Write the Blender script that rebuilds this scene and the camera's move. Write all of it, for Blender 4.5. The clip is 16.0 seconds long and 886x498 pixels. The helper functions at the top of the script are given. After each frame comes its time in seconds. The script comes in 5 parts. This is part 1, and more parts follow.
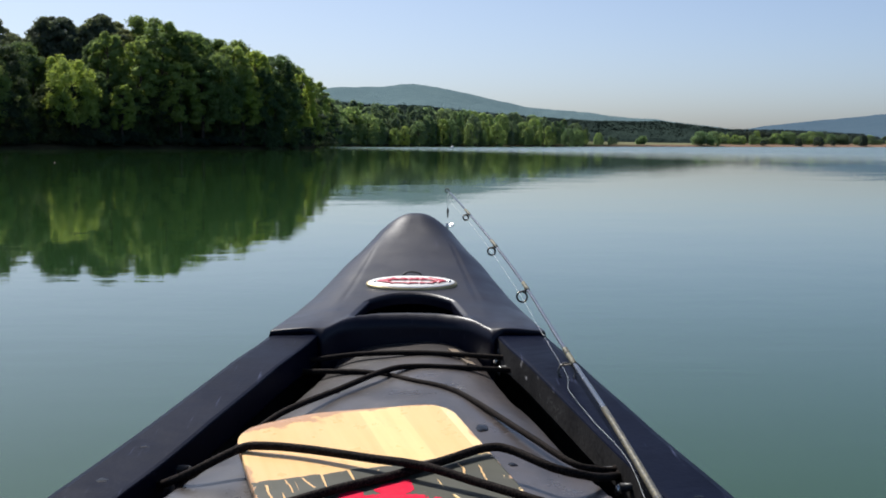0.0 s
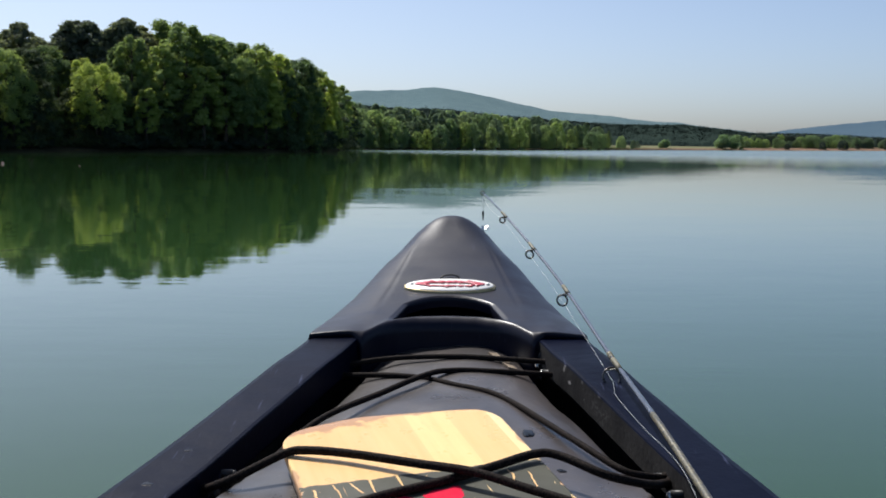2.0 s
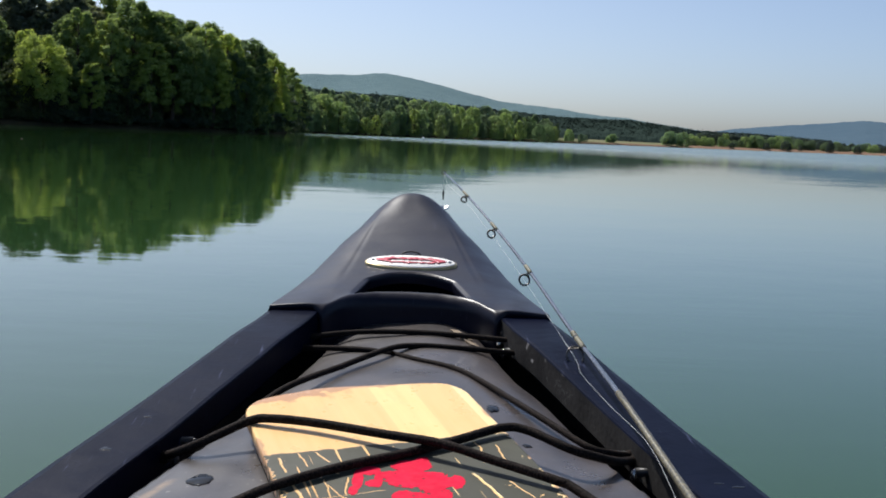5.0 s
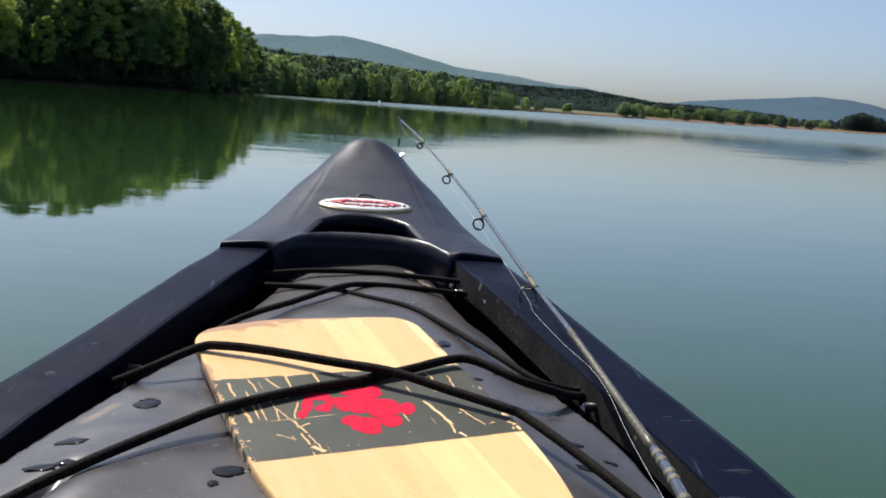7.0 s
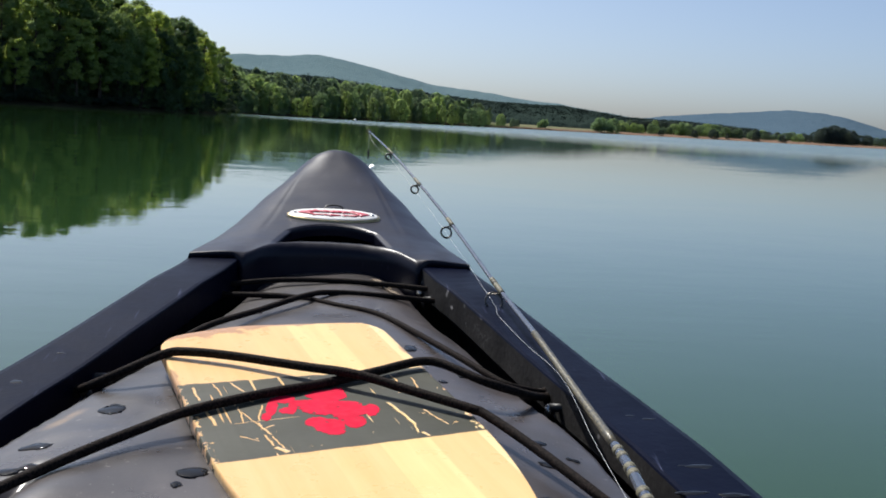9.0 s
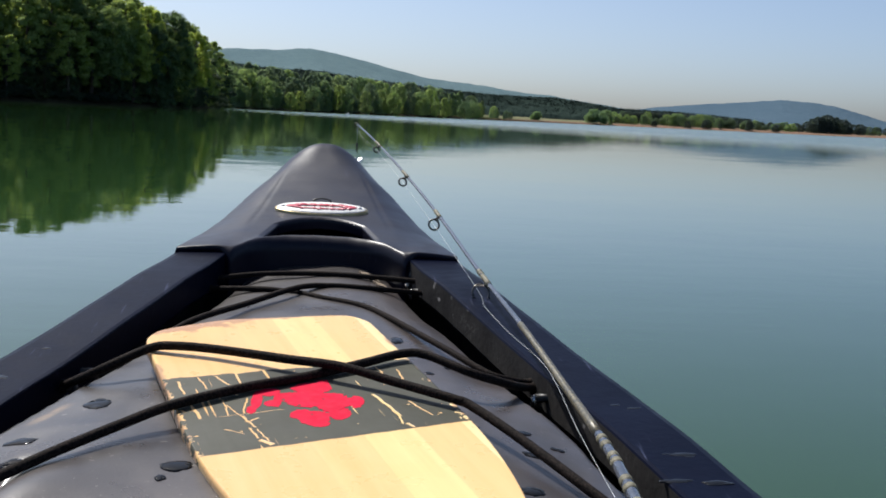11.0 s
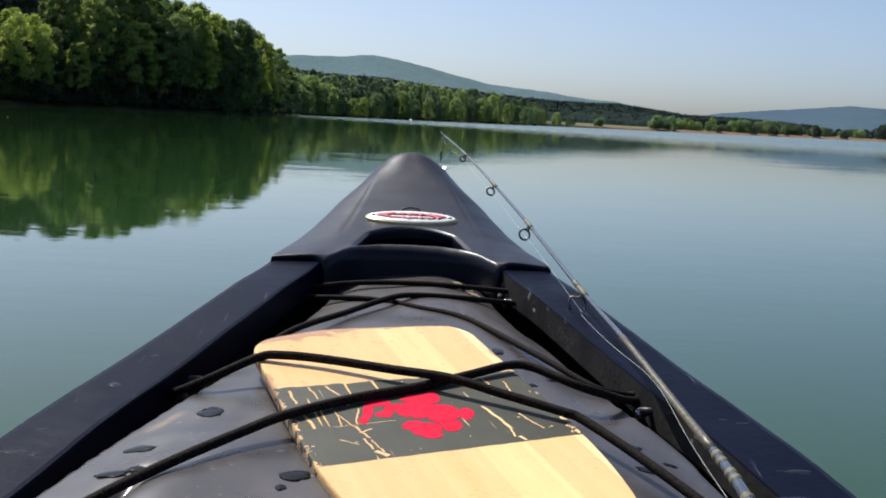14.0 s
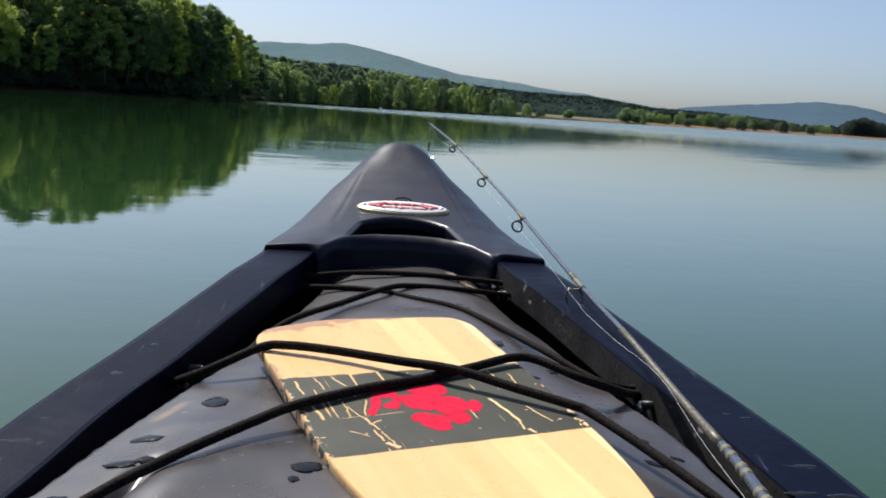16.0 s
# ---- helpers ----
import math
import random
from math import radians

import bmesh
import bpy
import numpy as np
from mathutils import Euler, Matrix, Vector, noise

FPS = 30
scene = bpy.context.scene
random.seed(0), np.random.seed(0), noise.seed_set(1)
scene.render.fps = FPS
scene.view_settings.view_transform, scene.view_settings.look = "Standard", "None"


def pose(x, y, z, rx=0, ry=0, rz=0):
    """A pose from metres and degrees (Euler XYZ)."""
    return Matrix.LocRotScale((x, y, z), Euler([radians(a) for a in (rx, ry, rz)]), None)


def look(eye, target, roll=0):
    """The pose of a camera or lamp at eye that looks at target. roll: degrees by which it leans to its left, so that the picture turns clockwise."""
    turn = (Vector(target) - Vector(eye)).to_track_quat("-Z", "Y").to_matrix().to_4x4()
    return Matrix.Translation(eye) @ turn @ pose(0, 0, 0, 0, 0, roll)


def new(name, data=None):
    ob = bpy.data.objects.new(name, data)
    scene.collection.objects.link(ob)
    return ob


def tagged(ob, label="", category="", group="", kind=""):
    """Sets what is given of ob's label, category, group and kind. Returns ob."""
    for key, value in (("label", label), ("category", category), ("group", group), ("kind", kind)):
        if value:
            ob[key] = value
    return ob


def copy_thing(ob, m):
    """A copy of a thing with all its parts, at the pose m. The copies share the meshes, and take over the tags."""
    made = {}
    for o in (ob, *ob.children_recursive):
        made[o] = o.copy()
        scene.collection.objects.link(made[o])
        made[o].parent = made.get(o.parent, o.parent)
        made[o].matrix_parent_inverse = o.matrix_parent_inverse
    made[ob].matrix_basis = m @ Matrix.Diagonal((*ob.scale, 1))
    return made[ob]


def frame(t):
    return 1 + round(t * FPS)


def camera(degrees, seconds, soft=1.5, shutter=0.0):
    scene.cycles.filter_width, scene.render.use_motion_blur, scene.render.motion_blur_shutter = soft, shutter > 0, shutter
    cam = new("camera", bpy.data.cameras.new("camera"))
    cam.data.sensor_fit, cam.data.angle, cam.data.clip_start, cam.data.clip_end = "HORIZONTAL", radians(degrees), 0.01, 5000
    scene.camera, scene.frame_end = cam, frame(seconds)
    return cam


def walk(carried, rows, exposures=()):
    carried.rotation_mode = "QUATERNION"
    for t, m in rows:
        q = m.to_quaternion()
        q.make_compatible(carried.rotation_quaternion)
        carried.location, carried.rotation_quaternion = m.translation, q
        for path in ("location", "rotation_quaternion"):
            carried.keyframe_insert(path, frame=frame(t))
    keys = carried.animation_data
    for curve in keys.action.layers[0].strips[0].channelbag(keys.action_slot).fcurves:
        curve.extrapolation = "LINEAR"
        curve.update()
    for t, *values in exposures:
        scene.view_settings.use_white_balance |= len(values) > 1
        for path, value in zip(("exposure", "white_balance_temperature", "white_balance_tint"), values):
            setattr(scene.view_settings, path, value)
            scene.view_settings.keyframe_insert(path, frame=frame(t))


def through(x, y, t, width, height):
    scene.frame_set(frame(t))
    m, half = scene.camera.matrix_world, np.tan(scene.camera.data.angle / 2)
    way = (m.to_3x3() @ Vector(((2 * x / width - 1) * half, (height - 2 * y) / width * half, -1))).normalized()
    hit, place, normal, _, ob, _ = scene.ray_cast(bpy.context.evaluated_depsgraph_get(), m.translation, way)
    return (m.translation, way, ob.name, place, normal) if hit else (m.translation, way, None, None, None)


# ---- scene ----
# ---------------------------------------------------------------- camera
cam = camera(42.05, 16.0, soft=1.8)

# seconds, eye x y z, yaw, pitch, lean
PATH = [
    (0.0, 0.0376, -0.0199, 0.6524, -0.143, -5.172, 0.178),
    (0.5, 0.0278, -0.0285, 0.6557, 4.051, -5.102, -0.426),
    (1.0, 0.0279, -0.0247, 0.6552, 3.662, -5.133, -0.427),
    (1.5, 0.0221, -0.0141, 0.6525, 1.869, -5.170, 0.164),
    (2.0, 0.0156, -0.0063, 0.6503, 0.946, -5.009, 0.232),
    (2.5, 0.0102, 0.0003, 0.6477, 0.200, -4.847, 0.287),
    (3.0, 0.0060, -0.0039, 0.6477, -0.329, -4.823, 0.440),
    (5.5, -0.0071, 0.0046, 0.6239, -2.261, -6.278, 3.186),
    (6.0, -0.0071, 0.0045, 0.6112, -2.800, -7.485, 4.066),
    (6.5, -0.0083, 0.0032, 0.6065, -3.444, -7.448, 4.171),
    (7.0, -0.0053, 0.0063, 0.6061, -4.213, -7.144, 3.873),
    (7.5, -0.0069, 0.0004, 0.5961, -4.913, -6.733, 4.032),
    (8.0, -0.0030, -0.0018, 0.5955, -5.125, -6.352, 3.747),
    (8.5, 0.0023, -0.0032, 0.5959, -5.287, -6.150, 3.611),
    (9.0, 0.0061, -0.0055, 0.5970, -5.282, -6.220, 3.212),
    (11.5, 0.0143, -0.0083, 0.5965, -5.520, -6.659, 2.625),
    (12.0, 0.0062, -0.0095, 0.5984, -1.200, -6.809, 2.396),
    (12.5, 0.0018, -0.0114, 0.6002, -0.407, -6.786, 2.330),
    (13.0, -0.0050, -0.0048, 0.6002, -0.804, -6.562, 2.126),
    (13.5, -0.0152, -0.0062, 0.6001, -1.629, -6.388, 2.329),
    (14.0, -0.0222, -0.0056, 0.5994, -2.496, -6.396, 2.729),
    (14.5, -0.0290, -0.0067, 0.5998, -3.076, -6.447, 2.549),
    (15.0, -0.0452, -0.0055, 0.5997, -3.540, -6.594, 2.585),
    (15.5, -0.0532, -0.0038, 0.5981, -3.855, -6.728, 3.170),
    (16.0, -0.0520, -0.0005, 0.5986, -4.104, -6.818, 3.626),
]


def aim(x, y, z, yaw, pitch, lean):
    return pose(x, y, z, 90 + pitch, 0, yaw) @ pose(0, 0, 0, 0, 0, lean)


walk(cam, [(t, aim(*row)) for t, *row in PATH], exposures=[(0.0, 0.22, 6000, 12), (16.0, 0.22, 6000, 12)])

# ---------------------------------------------------------------- daylight
SUN_AZ, SUN_EL = 33.0, 54.0      # degrees to the left of the bow, above the horizon

world = bpy.data.worlds.new("sky")
scene.world = world
world.use_nodes = True
wt = world.node_tree
sky = wt.nodes.new("ShaderNodeTexSky")
sky.sky_type = "NISHITA"
sky.sun_disc = False
sky.sun_elevation = radians(SUN_EL)
sky.sun_rotation = radians(-SUN_AZ)
sky.air_density, sky.dust_density, sky.ozone_density = 0.53, 1.95, 0.55
haze = wt.nodes.new("ShaderNodeMixRGB")
haze.blend_type = "MULTIPLY"
haze.inputs[0].default_value = 1.0
haze.inputs[2].default_value = (0.97, 1.020, 0.990, 1)
wt.links.new(sky.outputs[0], haze.inputs[1])
wt.links.new(haze.outputs[0], wt.nodes["Background"].inputs[0])
wt.nodes["Background"].inputs[1].default_value = 0.114

sun = new("sun", bpy.data.lights.new("sun", "SUN"))
sun.data.energy, sun.data.angle, sun.data.color = 5.0, radians(0.6), (1.0, 0.93, 0.80)
sun_dir = Vector((-math.sin(radians(SUN_AZ)) * math.cos(radians(SUN_EL)), math.cos(radians(SUN_AZ)) * math.cos(radians(SUN_EL)), math.sin(radians(SUN_EL))))
sun.matrix_world = look(sun_dir * 50, (0, 0, 0))

# ---------------------------------------------------------------- helpers


def lerp_table(table):
    """A smooth curve through rows of (where, value)."""
    xs, ys = [r[0] for r in table], [r[1] for r in table]

    def f(v):
        return float(np.interp(v, xs, ys))
    return f


def smooth_table(table, reach):
    raw = lerp_table(table)

    def f(v):
        return sum(raw(v + reach * k / 3) for k in (-3, -2, -1, 0, 1, 2, 3)) / 7
    return f


def ease(a, b, v):
    t = min(1.0, max(0.0, (v - a) / (b - a)))
    return t * t * (3 - 2 * t)


def mesh_of(name, verts, faces, smooth=True):
    me = bpy.data.meshes.new(name)
    me.from_pydata([tuple(v) for v in verts], [], [tuple(f) for f in faces])
    if smooth:
        me.polygons.foreach_set("use_smooth", [True] * len(me.polygons))
    me.update()
    return me


def part(name, bm, material, parent, label="", smooth=True):
    """Links a bmesh, or a mesh, as one object under a thing or a part."""
    if isinstance(bm, bpy.types.Mesh):
        me = bm
    else:
        me = bpy.data.meshes.new(name)
        bmesh.ops.recalc_face_normals(bm, faces=bm.faces)
        bm.to_mesh(me)
        bm.free()
        me.polygons.foreach_set("use_smooth", [smooth] * len(me.polygons))
    if not me.materials:
        me.materials.append(material)
    ob = new(name, me)
    ob.parent = parent
    if label:
        ob["label"] = label
    return ob


def empty(name, m=None):
    ob = new(name)
    if m is not None:
        ob.matrix_basis = m
    return ob


def grid_faces(rows, cols, keep=None, wrap=False):
    out = []
    for j in range(rows - 1):
        for i in range(cols if wrap else cols - 1):
            k = (i + 1) % cols
            if keep is None or keep(j, i):
                out.append((j * cols + i, j * cols + k, (j + 1) * cols + k, (j + 1) * cols + i))
    return out


def tube(points, radius, sides=10, caps=True):
    """A bmesh of a round bar along points; radius is a number or a list."""
    pts = [Vector(p) for p in points]
    n = len(pts)
    rad = radius if isinstance(radius, (list, tuple)) else [radius] * n
    bm = bmesh.new()
    rings, side = [], None
    for i, p in enumerate(pts):
        d = (pts[min(i + 1, n - 1)] - pts[max(i - 1, 0)]).normalized()
        if side is None:
            side = d.orthogonal().normalized()
        side = (side - d * side.dot(d)).normalized()
        up = d.cross(side)
        rings.append([bm.verts.new(p + (side * math.cos(2 * math.pi * k / sides) + up * math.sin(2 * math.pi * k / sides)) * rad[i]) for k in range(sides)])
    for a, b in zip(rings, rings[1:]):
        for k in range(sides):
            bm.faces.new((a[k], a[(k + 1) % sides], b[(k + 1) % sides], b[k]))
    if caps:
        bm.faces.new(rings[0])
        bm.faces.new(rings[-1])
    return bm


def spline(points, steps=6):
    """Catmull-Rom through points."""
    p = [Vector(q) for q in points]
    p = [p[0] * 2 - p[1]] + p + [p[-1] * 2 - p[-2]]
    out = []
    for i in range(1, len(p) - 2):
        for s in range(steps):
            t = s / steps
            a, b, c, d = p[i - 1], p[i], p[i + 1], p[i + 2]
            out.append(0.5 * (2 * b + (c - a) * t + (2 * a - 5 * b + 4 * c - d) * t * t + (3 * b - a - 3 * c + d) * t ** 3))
    out.append(p[-2])
    return out


def ring_mesh(radius, wire, around=20, sides=8):
    """A torus in the xz plane."""
    bm = bmesh.new()
    loops = []
    for i in range(around):
        a = 2 * math.pi * i / around
        c = Vector((math.cos(a), 0, math.sin(a)))
        loops.append([bm.verts.new(c * (radius + wire * math.cos(2 * math.pi * k / sides)) + Vector((0, wire * math.sin(2 * math.pi * k / sides), 0))) for k in range(sides)])
    for i in range(around):
        a, b = loops[i], loops[(i + 1) % around]
        for k in range(sides):
            bm.faces.new((a[k], a[(k + 1) % sides], b[(k + 1) % sides], b[k]))
    return bm


def blob(center, rx, ry, rz, rows=8, cols=14, wobble=0.0, seed=0):
    bm = bmesh.new()
    bmesh.ops.create_uvsphere(bm, u_segments=cols, v_segments=rows, radius=1)
    for v in bm.verts:
        k = 1 + wobble * noise.noise(v.co * 1.7 + Vector((seed, 0, 0)))
        v.co = Vector((v.co.x * rx * k, v.co.y * ry * k, v.co.z * rz)) + Vector(center)
    return bm


# ---------------------------------------------------------------- materials


class Nodes:
    def __init__(self, name):
        self.mat = bpy.data.materials.new(name)
        self.mat.use_nodes = True
        self.t = self.mat.node_tree
        self.b = self.t.nodes["Principled BSDF"]

    def n(self, kind, **values):
        node = self.t.nodes.new("ShaderNode" + kind)
        for key, v in values.items():
            if key in node.inputs:
                node.inputs[key].default_value = v
        return node

    def link(self, a, b):
        self.t.links.new(a, b)

    def coords(self, scale=(1, 1, 1), world_space=False, turn=0.0):
        if world_space:
            src = self.n("NewGeometry").outputs["Position"]
        else:
            src = self.n("TexCoord").outputs["Object"]
        m = self.n("Mapping")
        m.inputs["Scale"].default_value = scale
        m.inputs["Rotation"].default_value = (0, 0, turn)
        self.link(src, m.inputs["Vector"])
        return m.outputs[0]

    def noise(self, vec, scale, detail=4.0, rough=0.55):
        k = self.n("TexNoise", Scale=scale, Detail=detail, Roughness=rough)
        self.link(vec, k.inputs["Vector"])
        return k.outputs["Fac"]

    def ramp(self, fac, stops):
        r = self.n("ValToRGB")
        e = r.color_ramp.elements
        e[0].position, e[0].color = stops[0][0], (*stops[0][1], 1)
        e[1].position, e[1].color = stops[-1][0], (*stops[-1][1], 1)
        for pos, col in stops[1:-1]:
            k = e.new(pos)
            k.color = (*col, 1)
        self.link(fac, r.inputs[0])
        return r.outputs[0]

    def mix(self, fac, a, b, mode="MIX"):
        k = self.n("MixRGB")
        k.blend_type = mode
        for sock, v in zip(k.inputs, (fac, a, b)):
            if isinstance(v, bpy.types.NodeSocket):
                self.link(v, sock)
            elif isinstance(v, (int, float)):
                sock.default_value = v
            else:
                sock.default_value = (*v, 1)
        return k.outputs[0]

    def math(self, op, a, b=0.0, clamp=False):
        k = self.n("Math")
        k.operation, k.use_clamp = op, clamp
        for sock, v in zip(k.inputs, (a, b)):
            if isinstance(v, bpy.types.NodeSocket):
                self.link(v, sock)
            else:
                sock.default_value = v
        return k.outputs[0]

    def range(self, fac, a, b, c=0.0, d=1.0):
        k = self.n("MapRange")
        k.clamp = True
        for key, v in (("From Min", a), ("From Max", b), ("To Min", c), ("To Max", d)):
            k.inputs[key].default_value = v
        self.link(fac, k.inputs["Value"])
        return k.outputs[0]

    def bump(self, height, distance, strength=1.0, after=None):
        k = self.n("Bump", Strength=strength, Distance=distance)
        self.link(height, k.inputs["Height"])
        if after is not None:
            self.link(after, k.inputs["Normal"])
        self.link(k.outputs[0], self.b.inputs["Normal"])
        return k.outputs[0]

    def set(self, **values):
        for key, v in values.items():
            sock = self.b.inputs[key.replace("_", " ")]
            if isinstance(v, bpy.types.NodeSocket):
                self.link(v, sock)
            elif isinstance(v, tuple) and len(v) == 3:
                sock.default_value = (*v, 1)
            else:
                sock.default_value = v
        return self


def rough_plastic(name, dark, light, rough_lo, rough_hi, scratch=0.5, bump=0.0004, scale=1.0, shine=0.3):
    """Moulded plastic with scuffs and scratches."""
    k = Nodes(name)
    v = k.coords()
    cloud = k.noise(v, 9 * scale, 5)
    fine = k.noise(v, 160 * scale, 3)
    base = k.ramp(cloud, [(0.3, dark), (0.75, light)])
    streak = k.noise(k.coords((220, 14, 60), turn=0.5), 1.0, 2)
    gate = k.noise(v, 14, 3)
    mark = k.math("MULTIPLY", k.range(streak, 0.66, 0.74), k.range(gate, 0.44, 0.60))
    mark = k.math("MULTIPLY", mark, scratch)
    dust = k.math("MULTIPLY", k.range(k.noise(v, 55 * scale, 6, 0.75), 0.52, 0.74), scratch * 0.03)
    rub = k.math("MULTIPLY", k.range(k.noise(k.coords((1, 0.4, 1)), 24, 4), 0.58, 0.70), k.range(k.noise(v, 260, 3), 0.50, 0.62))
    mark = k.math("MAXIMUM", k.math("MAXIMUM", mark, dust), k.math("MULTIPLY", rub, scratch * 0.22))
    k.set(Base_Color=k.mix(mark, base, tuple(min(1, c * 6 + 0.06) for c in light)), Roughness=k.range(k.noise(v, 30, 4), 0.3, 0.7, rough_lo, rough_hi), Specular_IOR_Level=shine)
    k.bump(fine, bump)
    return k.mat


MAT_GUNWALE = rough_plastic("black_vinyl", (0.0020, 0.0034, 0.0115), (0.0042, 0.0062, 0.0185), 0.28, 0.40, 0.5, 0.0002, shine=0.04)
# dust and painted-in sunlight: a lighter vinyl for the right rail's inner face
MAT_GUNWALE_SIDE = rough_plastic("dusty_sunlit_vinyl", (0.016, 0.0155, 0.016), (0.058, 0.055, 0.053), 0.6, 0.8, 1.0, 0.0006, shine=0.06)
MAT_DECK = rough_plastic("black_moulded_plastic", (0.0050, 0.0054, 0.0140), (0.0078, 0.0082, 0.0190), 0.33, 0.43, 0.15, 0.0001, shine=0.25)
MAT_HULL = rough_plastic("hull_plastic", (0.010, 0.011, 0.013), (0.02, 0.02, 0.023), 0.4, 0.6, 0.3, 0.0006)
MAT_EYELET = rough_plastic("eyelet_plastic", (0.015, 0.015, 0.016), (0.05, 0.05, 0.05), 0.3, 0.5, 0.3, 0.0003)


def make_bag_material():
    k = Nodes("coated_bag_fabric")
    v = k.coords()
    base = k.ramp(k.noise(v, 5, 4), [(0.3, (0.0260, 0.0220, 0.0220)), (0.7, (0.0530, 0.0450, 0.0438))])
    dust = k.range(k.noise(k.coords((1, 0.35, 1), turn=0.6), 12, 5, 0.6), 0.48, 0.72, 0, 0.5)
    k.set(Roughness=k.range(k.noise(v, 18, 5), 0.3, 0.7, 0.25, 0.40))
    # a smear of dried mud
    m = k.n("Mapping")
    m.vector_type = "TEXTURE"
    m.inputs["Location"].default_value = (-0.183, 0.826, 0)
    m.inputs["Rotation"].default_value = (0, 0, -0.42)
    k.link(k.n("TexCoord").outputs["Object"], m.inputs["Vector"])
    spot = k.n("SeparateXYZ")
    k.link(m.outputs[0], spot.inputs[0])
    ragged = k.math("ADD", k.math("ABSOLUTE", spot.outputs[0]), k.math("MULTIPLY", k.math("SUBTRACT", k.noise(v, 55, 4), 0.5), 0.006))
    near = k.math("MULTIPLY", k.range(ragged, 0.0065, 0.002), k.range(k.math("ABSOLUTE", spot.outputs[1]), 0.027, 0.010))
    mud = k.math("MULTIPLY", near, k.range(k.noise(v, 60, 5), 0.25, 0.5))
    base = k.mix(k.math("MULTIPLY", mud, 0.8), base, (0.24, 0.16, 0.085))
    blotch = k.range(k.noise(v, 60, 4, 0.65), 0.52, 0.70, 0, 0.35)
    base = k.mix(blotch, base, (0.022, 0.020, 0.019))
    specks = k.range(k.noise(v, 230, 2), 0.69, 0.73, 0, 0.4)
    k.set(Base_Color=k.mix(specks, k.mix(dust, base, (0.112, 0.093, 0.084)), (0.36, 0.33, 0.30)), Specular_IOR_Level=0.65)
    one = k.bump(k.noise(v, 420, 2), 0.00008)
    k.bump(k.noise(v, 16, 2), 0.0015, 0.3, one)
    return k.mat


MAT_BAG = make_bag_material()


def make_cord_material():
    k = Nodes("braided_cord")
    w = k.noise(k.coords(), 620, 2)
    k.set(Base_Color=k.ramp(w, [(0.40, (0.004, 0.0035, 0.0035)), (0.68, (0.030, 0.022, 0.019))]), Roughness=0.75, Specular_IOR_Level=0.06)
    k.bump(w, 0.0004)
    return k.mat


MAT_CORD = make_cord_material()


